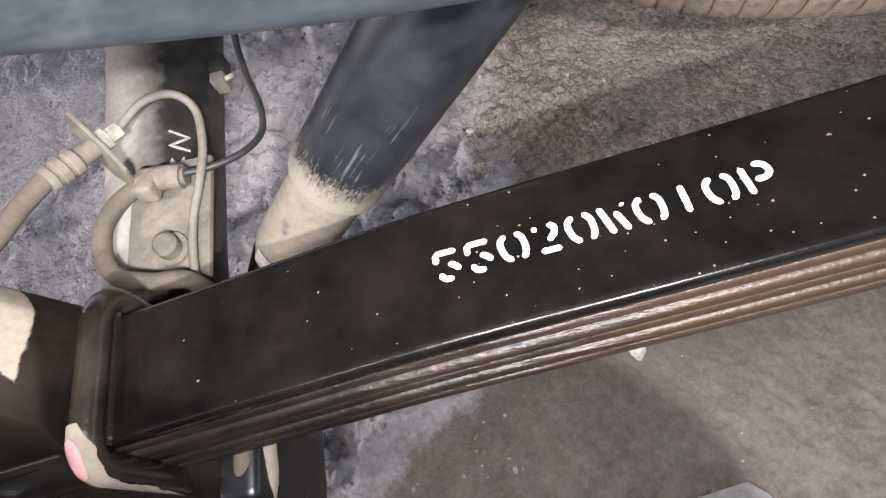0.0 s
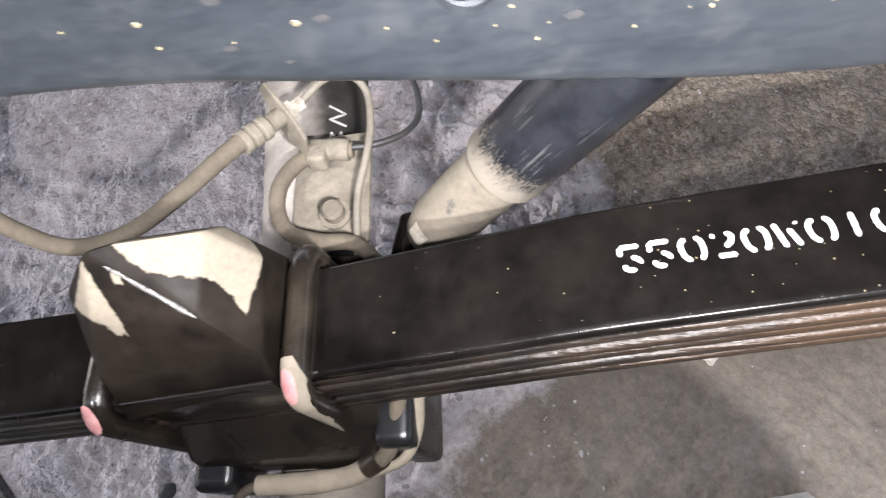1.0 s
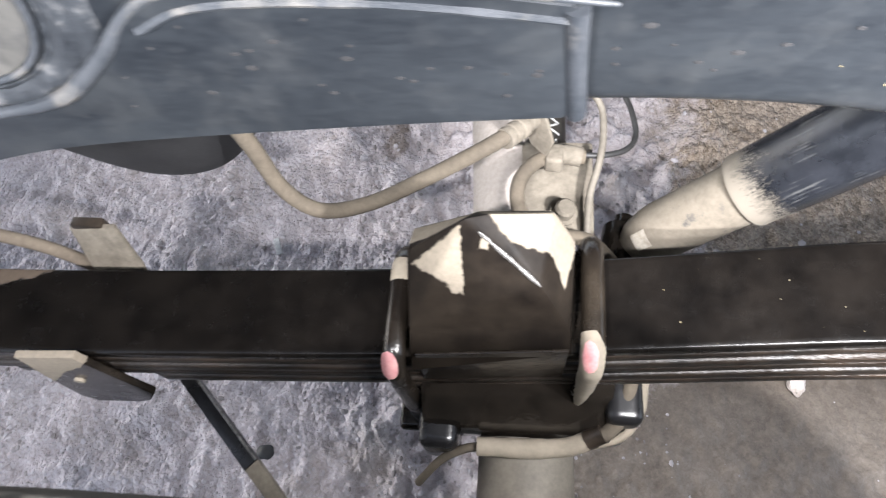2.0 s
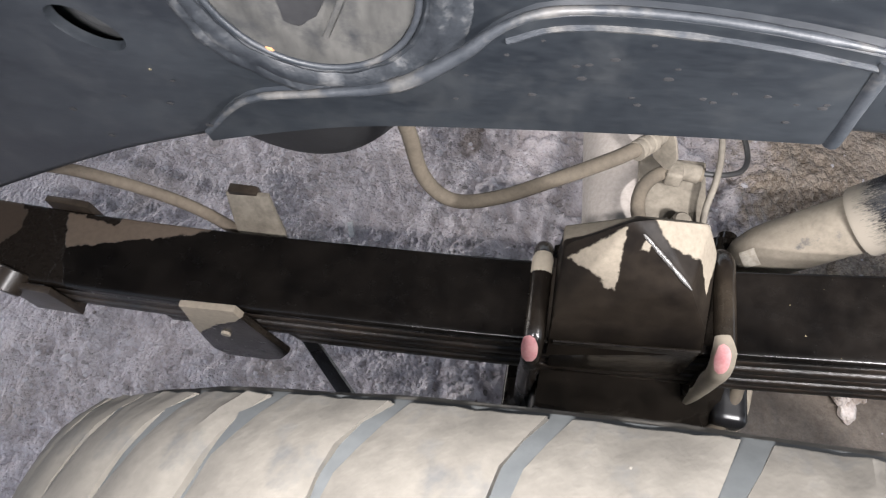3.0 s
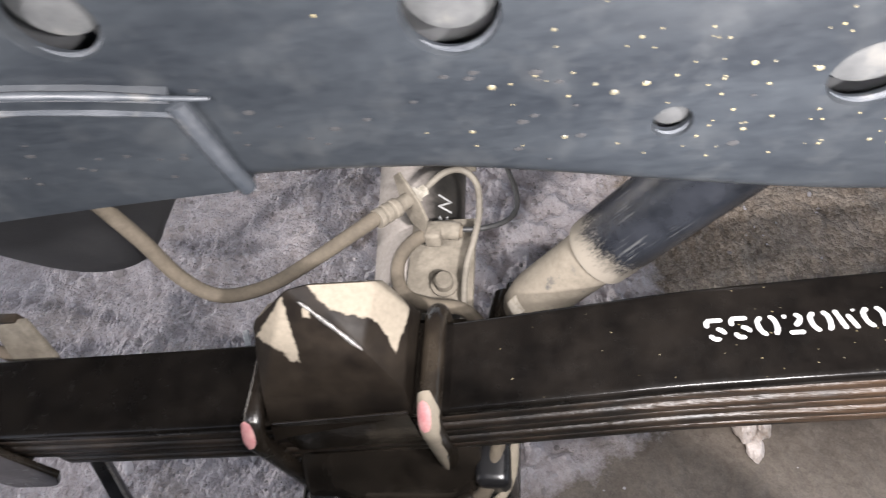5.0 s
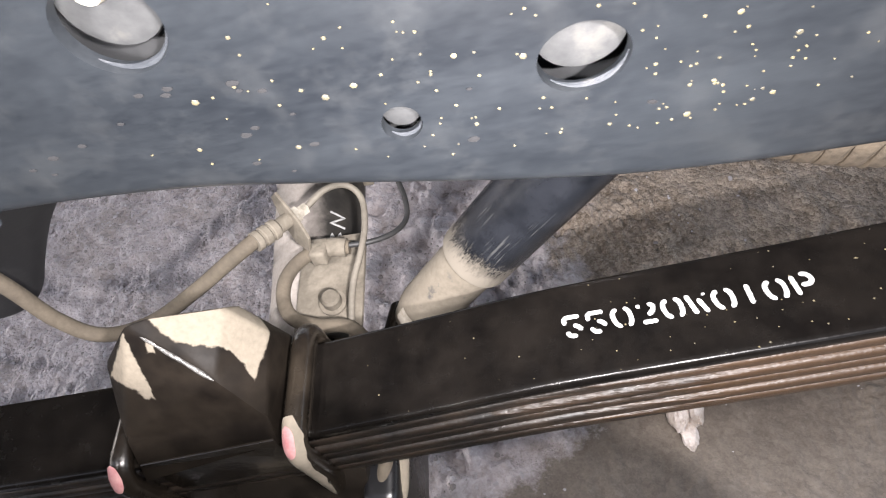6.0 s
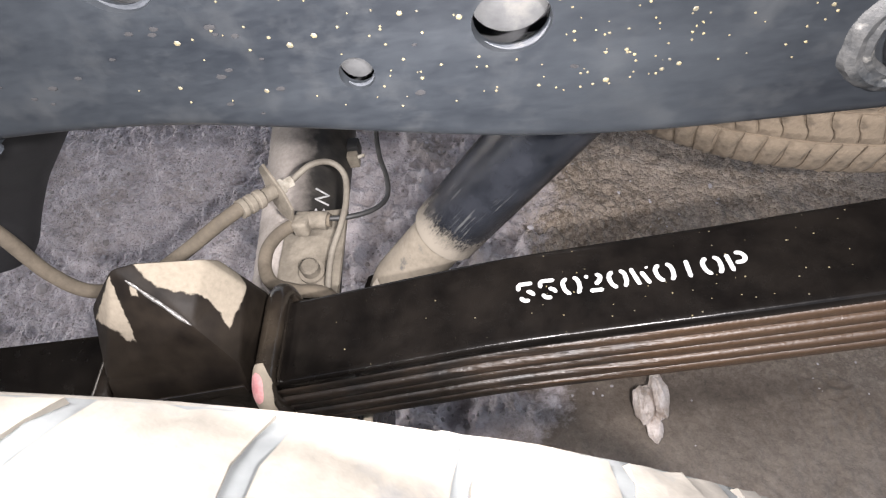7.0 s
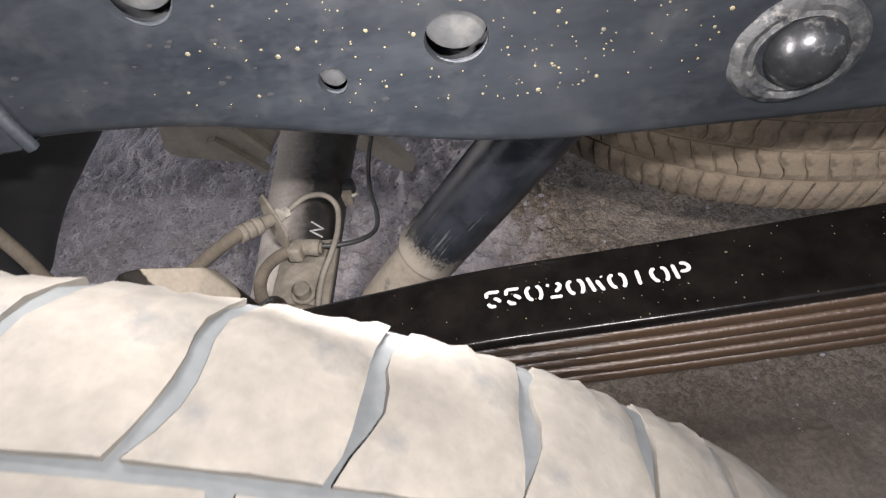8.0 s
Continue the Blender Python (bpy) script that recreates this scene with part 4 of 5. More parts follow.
            prism(bm, [(x - w - lean * 0.1, y - 0.0035, zb - 0.012), (x + w, y - 0.0035, zb - 0.012), (x + w, y - 0.0035, hi - 0.002), (x + w * 0.6, y - 0.0035, hi), (x - w, y - 0.0035, hi)], (0, 0.006, 0), 0.0015)
        clip = part("rebound_clip", bm, M_CLIP if x > -0.5 else M_OILY_BROWN, spring, "dusty steel rebound clip")
        bm = bmesh.new()
        if x < -0.5:
            sweep(bm, [(x - 0.020 + t * 0.004, yc - HALF - 0.012 + t * 0.018, zt + 0.001 + t * 0.002) for t in (0, 0.06, 0.5, 0.94, 1)], lambda t: 0.0125 - 0.0015 * (abs(2 * t - 1) > 0.9), 18)
            part("clip_bolt", bm, M_OILY_BROWN, clip, "oily brown rolled clip end")
        else:
            lathe(bm, [(0.0, 0.004), (0.004, 0.004), (0.0045, 0.0), (0.0045, -0.004)], (x, yc - HALF - 0.009, zb + 0.012), (0, -1, 0), 12)
            part("rivet", bm, M_CLIP_IN, clip)
    bm = bmesh.new()
    rng = random.Random(8)
    for k in range(90):
        x = rng.uniform(0.10, 0.42) if k > 14 else rng.uniform(-0.05, 0.12)
        v = rng.uniform(-0.031, 0.031)
        q = rng.uniform(0.00022, 0.0007)
        lathe(bm, [(0.0, 0.0004), (q * 0.7, 0.0003), (q, 0.0)], (x, spring_y(x) + v, lerp(SPRING_TOP, x)), (0, 0, 1), 6)
    tagged(part("gold_overspray", bm, M_GOLD, spring, "specks of gold overspray"), kind="stuff")


build_spring()

# ---- U-bolts, cap and seat ----
def rod_patch(bm, pts, r, toward, width):
    """A thin coat on one side of a rod: width is the half angle along its length."""
    rows, n = [], len(pts)
    for i, q in enumerate(pts):
        q = Vector(q)
        along = (Vector(pts[min(i + 1, n - 1)]) - Vector(pts[max(i - 1, 0)])).normalized()
        out = Vector(toward)
        out = (out - along * out.dot(along)).normalized()
        side = along.cross(out)
        w = width(i / (n - 1))
        wob = 0.22 * noise.noise(q * 160)
        rows.append([bm.verts.new(q + (out * math.cos(a) + side * math.sin(a)) * r) for a in np.linspace(-w - wob * w, w - wob * w, 9)])
    for a, b in zip(rows, rows[1:]):
        for k in range(8):
            bm.faces.new((a[k], a[k + 1], b[k + 1], b[k]))


def build_u_bolt(x, rod, patch):
    z = lerp(SPRING_TOP, x) + 0.0105
    yc, h, r = spring_y(x), 0.0425, 0.0078
    bolt = thing("u_bolt", "oil-blackened steel U-bolt with pink paint over the leaf spring", "U-bolt", "spring U-bolts")
    pts = [(x, yc - h, 0.335)]
    pts += [(x, yc - h, z - 0.035)]
    arc = 0.016
    for k in range(7):
        a = math.pi - math.pi / 2 * k / 6
        pts.append((x, yc - h + arc + arc * math.cos(a), z - arc + arc * math.sin(a)))
    for k in range(7):
        a = math.pi / 2 - math.pi / 2 * k / 6
        pts.append((x, yc + h - arc + arc * math.cos(a), z - arc + arc * math.sin(a)))
    pts += [(x, yc + h, 0.335)]
    bm = bmesh.new()
    sweep(bm, pts, r, 16)
    part("rod", bm, rod, bolt)
    if patch:
        bm = bmesh.new()
        sweep(bm, [(x, y, z) for y in np.linspace(patch, patch + 0.019, 6)], lambda t: r + 0.0005 - 0.0012 * abs(2 * t - 1) ** 6, 16)
        part("dust_patch", bm, M_CLIP_IN, bolt, "dry beige dust patch")
    bend = [(x, yc - h + arc + arc * math.cos(a), z - arc + arc * math.sin(a)) for a in np.linspace(radians(84), radians(180), 20)]
    leg = [(x, yc - h, q) for q in np.linspace(z - arc - 0.003, 0.418, 40)]
    bm = bmesh.new()
    rod_patch(bm, bend[5:17] if patch else bend[3:15], r + 0.0010, (-0.45, -1, 0.9), lambda t: (0.82 if patch else 0.62) * math.sqrt(max(0.0, 1 - (2 * t - 1) ** 2)))
    part("paint_dab", bm, M_PINK, bolt, "pink inspection paint")
    if not patch:
        bm = bmesh.new()
        rod_patch(bm, bend + leg[:32], r + 0.0006, (-0.3, -1, 0.6), lambda t: 1.45 * (1 - t) ** 0.55 * min(1, 0.45 + t * 4))
        part("dried_run", bm, M_CLIP_IN, bolt, "run of dry beige mud")
    for side in (-1, 1):
        bm = bmesh.new()
        lathe(bm, [(0.0078, 0), (0.013, 0), (0.013, 0.011), (0.011, 0.013), (0.0078, 0.013)], (x, yc + side * h, 0.338), (0, 0, 1), 6, close=True)
        part("nut", bm, M_SEAT, bolt)


build_u_bolt(-0.085, M_UBOLT_DARK, 0)
build_u_bolt(-0.214, M_UBOLT_DARK, 0.312)


def build_cap():
    cap = thing("bump_stop_bracket", "folded steel bump stop bracket, half oiled and half dusty", "bracket")
    v = {
        "A": (-0.203, 0.2640, 0.511), "B": (-0.098, 0.2690, 0.522), "C": (-0.098, 0.345, 0.522), "D": (-0.203, 0.340, 0.511),
        "A1": (-0.203, 0.276, 0.532), "B1": (-0.100, 0.279, 0.538), "L": (-0.203, 0.315, 0.570), "P": (-0.165, 0.3175, 0.609), "P1": (-0.151, 0.3215, 0.608),
        "R": (-0.113, 0.333, 0.590), "R1": (-0.098, 0.331, 0.556), "E": (-0.120, 0.292, 0.575), "PB": (-0.158, 0.334, 0.588), "RB": (-0.114, 0.345, 0.571), "LB": (-0.203, 0.338, 0.555),
    }
    bm = bmesh.new()
    p = {k: bm.verts.new(q) for k, q in v.items()}
    for f in ("A B B1 A1", "A1 B1 E P L", "P E R P1", "E B1 R1 R", "B C R1 B1", "P1 R RB PB", "R R1 C RB", "P P1 PB", "L P PB LB", "A A1 L LB D", "C D LB PB RB"):
        bm.faces.new([p[k] for k in f.split()])
    bmesh.ops.triangulate(bm, faces=bm.faces)
    bmesh.ops.bevel(bm, geom=list(bm.edges), offset=0.0025, segments=2, profile=0.6, affect="EDGES")
    part("hood", bm, M_CAP, cap)
    # the glint along the hood's ridge, put in as a pale bead
    bm = bmesh.new()
    a, b = Vector((-0.163, 0.3175, 0.6058)), Vector((-0.120, 0.2918, 0.5752))
    sweep(bm, [a.lerp(b, t / 40) for t in range(41)], lambda t: 0.0013 * (1 - abs(2 * t - 1) ** 6) + 0.0003, 10, rough=0.35)
    part("ridge", bm, M_GLINT, cap, "pale ridge line with its glint put into the colour")
    bm = bmesh.new()
    ends = [(x, lerp(SPRING_TOP, x)) for x in (-0.221, -0.19, -0.15, -0.11, -0.078)]
    prism(bm, [(x, spring_y(x) - HALF - 0.001, z + 0.0002) for x, z in ends] + [(x, spring_y(x) - HALF - 0.001, z + 0.0032) for x, z in ends[::-1]], (0, 2 * HALF + 0.002, 0), 0.001)
    part("base_plate", bm, M_SEAT, cap)
    bm = bmesh.new()
    # skirt down over the side of the leaves
    prism(bm, [(-0.200, 0.2655, 0.515), (-0.100, 0.270, 0.527), (-0.100, 0.268, 0.455), (-0.112, 0.267, 0.448), (-0.188, 0.263, 0.446), (-0.200, 0.263, 0.453)], (0, -0.0022, 0), 0.0008)
    part("skirt", bm, M_SEAT, cap, "glossy oiled side plate")


build_cap()


AXLE = thing("rear_axle", "dusty steel rear axle tube with chalk marks", "axle")


def build_seat():
    bm = bmesh.new()
    prism(bm, [(-0.205, y, z) for y, z in ((0.266, 0.456), (0.240, 0.424), (0.234, 0.402), (0.236, 0.372), (0.372, 0.366), (0.372, 0.456))], (0.145, 0, 0), 0.005)
    seat = part("spring_seat", bm, M_SEAT, AXLE, "glossy oil-blackened spring seat")
    bm = bmesh.new()
    block(bm, (-0.232, 0.240, 0.350), (-0.060, 0.375, 0.364), 0.005, 3)
    part("clamp_plate", bm, M_SEAT, seat)
    for x0, x1, z1 in ((-0.208, -0.177, 0.414), (-0.066, -0.039, 0.446)):
        bm = bmesh.new()
        block(bm, (x0, 0.220 if x0 < -0.1 else 0.241, 0.350 if x0 < -0.1 else 0.330), (x1, 0.320, z1), 0.009, 4)
        part("side_cheek", bm, M_BLACK, seat)


build_seat()


# ---- axle ----
def build_axle():
    axle = AXLE
    pts = [(-0.121 - 0.045 * (y - 0.15), y, 0.394) for y in np.linspace(0.262, 1.55, 60)]
    bm = bmesh.new()

    def girth(t):
        y = 0.262 + t * 1.288
        return 0.044 + 0.013 * max(0, min(1, (y - 0.45) / 0.5)) + (0.10 * math.exp(-(((y - 0.98) / 0.12) ** 2)))

    sweep(bm, pts, girth, 40)
    part("axle_tube", bm, M_AXLE, axle)
    bm = bmesh.new()
    lathe(bm, [(0.06, 0.0), (0.135, 0.0), (0.150, -0.008), (0.150, -0.03), (0.13, -0.045), (0.05, -0.06), (0.0, -0.06)], (-0.113, 0.118, 0.405), (0, 1, 0), 48)
    part("brake_back_plate", bm, M_PIPE, axle, "grey dusty brake back plate")
    bm = bmesh.new()
    lathe(bm, [(0.0, 0.0), (0.040, 0.0), (0.040, 0.085), (0.0, 0.085)], (-0.122, 0.246, 0.356), (0, -1, 0), 40)
    part("hub_stub", bm, M_PIPE, axle, "grey dusty outer stub of the axle")
    for w0, line in ((0.508, [(0, 0), (0.1, 1), (0.75, 0.05), (0.95, 1.05)]), (0.446, [(0.1, 1), (0.1, 0.1), (0.9, 0.9), (0.1, 0.5), (0.8, 0.0)]), (0.486, [(0, 0), (0.1, 1), (0.7, 0.9), (0.15, 0.55), (0.9, 0.35), (0.05, 0)])):
        pts = []
        for gx, gy in line:
            y = w0 + gx * 0.016
            a = radians(47) + (gy - 0.5) * 0.015 / 0.046
            r = 0.0447 + 0.013 * max(0, min(1, (y - 0.45) / 0.5))
            pts.append(Vector((-0.121 - 0.045 * (y - 0.15) + r * math.cos(a), y, 0.394 + r * math.sin(a))))
        fine = [p.lerp(q, k / 6) for p, q in zip(pts, pts[1:]) for k in range(6)] + [pts[-1]]
        bm = bmesh.new()
        sweep(bm, fine, 0.0011, 6)
        part("chalk_letter", bm, M_WHITE, axle, "white chalk letter" if w0 > 0.46 else "white chalk mark")
    # clip plate with its bolt for the hand brake cable
    bm = bmesh.new()
    block(bm, (-0.134, 0.388, 0.436), (-0.072, 0.486, 0.4425), 0.003)
    plate = part("clip_plate", bm, M_DUSTY, axle, "dusty steel clip plate")
    bm = bmesh.new()
    lathe(bm, [(0.0, 0.015), (0.0065, 0.015), (0.0085, 0.0125), (0.0085, 0.003), (0.012, 0.003), (0.012, 0.0)], (-0.098, 0.412, 0.4445), (0.1, -0.1, 1), 18)
    part("bolt", bm, M_DUSTY, plate)
    bm = bmesh.new()
    block(bm, (-0.094, 0.586, 0.390), (-0.082, 0.596, 0.408), 0.0015)
    holder = part("wire_bracket", bm, M_DUSTY, axle)
    bm = bmesh.new()
    block(bm, (-0.095, 0.598, 0.393), (-0.081, 0.614, 0.411), 0.003)
    part("connector", bm, M_WIRE, holder, "black plastic connector")
    bm = bmesh.new()
    lathe(bm, [(0.0, 0.008), (0.0020, 0.008), (0.0022, 0.0), (0.0, 0.0)], (-0.082, 0.591, 0.402), (1, 0.1, 0.2), 12)
    part("pin", bm, M_ZINC, holder)


build_axle()


# ---- shock absorber ----
def build_shock():
    o, d = Vector((0.1071, 0.4195, 0.5745)), Vector((0.6583, 0.0816, 0.7483)).normalized()
    shock = thing("shock_absorber", "black shock absorber with a dusty lower tube", "shock absorber")
    at = lambda s: o + d * s
    bm = bmesh.new()
    lathe(bm, [(0.0, -0.222), (0.012, -0.222), (0.019, -0.212), (0.0235, -0.195), (0.0245, -0.185), (0.0245, -0.09), (0.0, -0.09)], o, d, 36)
    body = part("lower_tube", bm, M_SHOCK, shock, "beige dusty lower tube")
    bm = bmesh.new()
    lathe(bm, [(0.0245, -0.112), (0.0285, -0.112), (0.0292, -0.110), (0.0302, 0.05), (0.0302, 0.30), (0.024, 0.31), (0.0, 0.31)], (0, 0, 0), (0, 0, 1), 40)
    cover = part("dust_cover", bm, M_COVER, shock, "scuffed glossy black dust cover")
    cover.matrix_basis = Matrix.Translation(o) @ d.to_track_quat("Z", "Y").to_matrix().to_4x4()
    bm = bmesh.new()
    e = at(-0.232)
    lathe(bm, [(0.010, -0.02), (0.018, -0.02), (0.018, 0.02), (0.010, 0.02)], e, (0.2, 1, -0.1), 24, close=True)
    part("lower_eye", bm, M_SEAT, shock)
    bm = bmesh.new()
    lathe(bm, [(0.0, -0.034), (0.009, -0.034), (0.009, 0.034), (0.0, 0.034)], e, (0.2, 1, -0.1), 16)
    part("mounting_bolt", bm, M_SEAT, shock)
    bm = bmesh.new()
    # paper label bent round the foot of the tube
    u = (Vector((-0.6, -0.6, 0.5)) - d * Vector((-0.6, -0.6, 0.5)).dot(d)).normalized()
    w = d.cross(u)
    prev = None
    for k in range(6):
        a = radians(-20 + 36 * k / 5)
        n = u * math.cos(a) + w * math.sin(a)
        pair = (bm.verts.new(at(-0.203) + n * 0.0232), bm.verts.new(at(-0.188) + n * 0.0251))
        if prev:
            bm.faces.new((prev[0], prev[1], pair[1], pair[0]))
        prev = pair
    part("paper_label", bm, M_STICKER, body, "torn pale paper label")


build_shock()


# ---- brake hose, pipes and cables ----
def tube_thing(name, label, category, pts, r, mat, sides=14):
    bm = bmesh.new()
    sweep(bm, spline(pts, 0.004), r, sides)
    return tagged(part(name, bm, mat), label, category)


def build_lines():
    hose = thing("brake_hose", "dust-coated rubber brake hose hanging in a loop", "brake hose")
    bm = bmesh.new()
    sweep(bm, spline([(-0.351, 0.400, 0.74), (-0.341, 0.405, 0.63), (-0.332, 0.405, 0.550), (-0.324, 0.400, 0.495), (-0.300, 0.397, 0.466), (-0.263, 0.410, 0.456), (-0.215, 0.424, 0.474), (-0.168, 0.436, 0.499), (-0.143, 0.449, 0.506)], 0.004), 0.0067, 16)
    part("rubber_hose", bm, M_HOSE, hose)
    d = Vector((0.030, 0.036, -0.014)).normalized()
    o = Vector((-0.148, 0.444, 0.505))
    bm = bmesh.new()
    lathe(bm, [(0.0, 0.0), (0.0088, 0.0), (0.0090, 0.005), (0.0080, 0.006), (0.0080, 0.008), (0.0090, 0.009), (0.0090, 0.014), (0.0080, 0.015), (0.0080, 0.017), (0.0090, 0.018), (0.0090, 0.023), (0.0070, 0.025), (0.0070, 0.040), (0.0, 0.040)], o, d, 20)
    part("crimped_end", bm, M_DUSTY, hose)
    bm = bmesh.new()
    lathe(bm, [(0.0, 0.040), (0.0080, 0.040), (0.0080, 0.047), (0.0056, 0.048), (0.0056, 0.057), (0.0, 0.057)], o, d, 6)
    part("union_nut", bm, M_ZINC, hose, "bright zinc union nut")
    bracket = thing("hose_bracket", "dusty sheet steel hose bracket on the axle", "bracket")
    bm = bmesh.new()
    c = o + d * 0.037
    u = Vector((-0.45, 0.30, 0.75))
    u = (u - d * u.dot(d)).normalized()
    w = d.cross(u)
    outline = [c + u * 0.026 + w * 0.004, c + u * 0.024 - w * 0.006, c - u * 0.004 - w * 0.014, c - u * 0.022 - w * 0.012, c - u * 0.034, c - u * 0.022 + w * 0.012, c - u * 0.004 + w * 0.013]
    prism(bm, outline, d * 0.003, 0.0008)
    part("plate", bm, M_DUSTY, bracket)
    e = o + d * 0.056
    tube_thing("brake_pipe", "thin dusty steel brake pipe along the axle", "brake pipe", [e, (-0.096, 0.502, 0.491), (-0.080, 0.512, 0.481), (-0.068, 0.502, 0.472), (-0.066, 0.476, 0.465), (-0.070, 0.450, 0.461), (-0.077, 0.424, 0.456), (-0.079, 0.394, 0.450), (-0.079, 0.34, 0.432)], 0.0030, M_PIPE, 12)
    cable = thing("brake_cable", "dusty sheathed hand brake cable bent round a bolt", "brake cable")
    bm = bmesh.new()
    sweep(bm, spline([(-0.081, 0.459, 0.459), (-0.101, 0.459, 0.461), (-0.122, 0.450, 0.464), (-0.135, 0.431, 0.465), (-0.136, 0.409, 0.463), (-0.126, 0.392, 0.461), (-0.104, 0.384, 0.459), (-0.075, 0.379, 0.456), (-0.050, 0.345, 0.450), (-0.046, 0.305, 0.444), (-0.049, 0.268, 0.444), (-0.060, 0.240, 0.428), (-0.085, 0.229, 0.412)], 0.004), lambda t: 0.0063 - 0.0006 * min(1, max(0, (t - 0.35) * 6)), 16)
    part("sheath", bm, M_HOSE, cable)
    bm = bmesh.new()
    sweep(bm, spline([(-0.072, 0.2345, 0.419), (-0.090, 0.2275, 0.410), (-0.121, 0.2245, 0.405), (-0.161, 0.2240, 0.403)], 0.004), lambda t: 0.0074 + 0.0006 * (0.45 < t < 0.75), 16)
    part("end_sleeve", bm, M_CLIP_IN, cable, "pale beige dusty end sleeve")
    bm = bmesh.new()
    sweep(bm, spline([(-0.0655, 0.2375, 0.4235), (-0.0715, 0.2350, 0.4195), (-0.0775, 0.2322, 0.4160)], 0.003), 0.0079, 16)
    part("oil_band", bm, M_OILY_BROWN, cable, "dark oily band on the sleeve")
    bm = bmesh.new()
    sweep(bm, spline([(-0.036, 0.290, 0.440), (-0.037, 0.272, 0.436), (-0.040, 0.252, 0.428), (-0.052, 0.236, 0.416), (-0.080, 0.228, 0.404)], 0.003), 0.0030, 10, flat=1.5)
    part("guide_strap", bm, M_CLIP_IN, cable, "bent dusty strap beside the sleeve")
    bm = bmesh.new()
    sweep(bm, spline([(-0.159, 0.2240, 0.4030), (-0.172, 0.222, 0.397), (-0.192, 0.215, 0.375), (-0.215, 0.20, 0.33)], 0.004), 0.0036, 14)
    part("thin_sheath", bm, M_HOSE, cable, "thin brown end of the cable sheath")
    bm = bmesh.new()
    sweep(bm, spline([(-0.113, 0.456, 0.463), (-0.098, 0.460, 0.461), (-0.084, 0.459, 0.459)], 0.004), 0.0086, 16)
    part("ferrule", bm, M_DUSTY, cable)
    bm = bmesh.new()
    block(bm, (-0.0075, -0.011, -0.0080), (0.0075, 0.0095, 0.0082), 0.0035, 3, Matrix.Translation((-0.1065, 0.456, 0.4625)) @ Euler((radians(-8), 0, radians(-6))).to_matrix().to_4x4())
    part("strap", bm, M_DUSTY, cable, "pale dusty strap over the cable")
    tube_thing("sensor_wire", "thin black sensor wire looping beside the axle", "wire", [(-0.084, 0.459, 0.462), (-0.064, 0.462, 0.458), (-0.044, 0.474, 0.450), (-0.034, 0.496, 0.440), (-0.036, 0.523, 0.438), (-0.045, 0.553, 0.442), (-0.046, 0.583, 0.46), (-0.030, 0.61, 0.51), (-0.015, 0.63, 0.60)], 0.0026, M_WIRE, 10)
    rod = thing("brake_rod", "black steel bar with dried mud under the spring", "bar")
    bm = bmesh.new()
    a, b = Vector((-0.473, 0.321, 0.398)), Vector((-0.338, 0.196, 0.402))
    along = (b - a).normalized()
    wide = along.cross(Vector((0, 0, 1))).normalized() * 0.0065
    prism(bm, [a - wide, b - wide, b + wide, a + wide], (0, 0, 0.012), 0.002)
    part("shaft", bm, M_BLACK, rod)
    bm = bmesh.new()
    c = b + along * 0.045
    prism(bm, [b - wide, c - wide * 0.9, c + wide * 0.9, b + wide], (0, 0, 0.0115), 0.002)
    part("caked_end", bm, M_DUSTY, rod, "end of the bar caked with beige dust")
    # the bar's edge highlight, put in as a thin pale line
    bm = bmesh.new()
    rim = wide * 0.86 + Vector((0, 0, 0.0122))
    sweep(bm, [a.lerp(b, t / 20) - rim + Vector((0, 0, 0.0244)) for t in range(21)], 0.0011, 8)
    part("edge_glint", bm, M_GLINT, rod, "pale line in place of the highlight along the edge")
    tube_thing("front_cable", "dusty brown hand brake cable behind the front spring eye", "brake cable", [(-0.74, 0.33, 0.50), (-0.69, 0.345, 0.515), (-0.64, 0.352, 0.515), (-0.58, 0.352, 0.50), (-0.53, 0.350, 0.478), (-0.49, 0.342, 0.455), (-0.45, 0.33, 0.43)], 0.0056, M_EYE, 14)


build_lines()


# ---- dark drum behind the rail ----
def build_tank():
    ob = thing("fuel_tank", "black moulded tank with sloping sides behind the rail", "tank")
    bm = bmesh.new()
    lathe(bm, [(0.0, -0.031)] + [(p.x, p.z) for p in spline([(0.012, 0, -0.0305), (0.045, 0, -0.024), (0.075, 0, 0.000), (0.105, 0, 0.036), (0.15, 0, 0.086), (0.20, 0, 0.132), (0.25, 0, 0.182), (0.27, 0, 0.25), (0.27, 0, 0.33)], 0.012)] + [(0.0, 0.33)], (0, 0, 0), (0, 0, 1), 72)
    bmesh.ops.transform(bm, matrix=Matrix.Translation((-0.455, 0.458, 0.468)) @ Matrix.Diagonal((1.0, 0.36, 1.0, 1.0)), verts=bm.verts)
    part("shell", bm, M_RUBBER, ob)


build_tank()


# ---- wheels ----
def tyre_profile(R, half, rim):
    return [(R - 0.0040, 0.0), (R - 0.0048, half * 0.45), (R - 0.0078, half * 0.65), (R - 0.0128, half * 0.82), (R - 0.0185, half * 0.93), (R - 0.0290, half * 1.0), (R - 0.09, half * 1.03), (R - 0.13, half * 0.98), (rim + 0.012, half * 0.86), (rim, half * 0.82)]


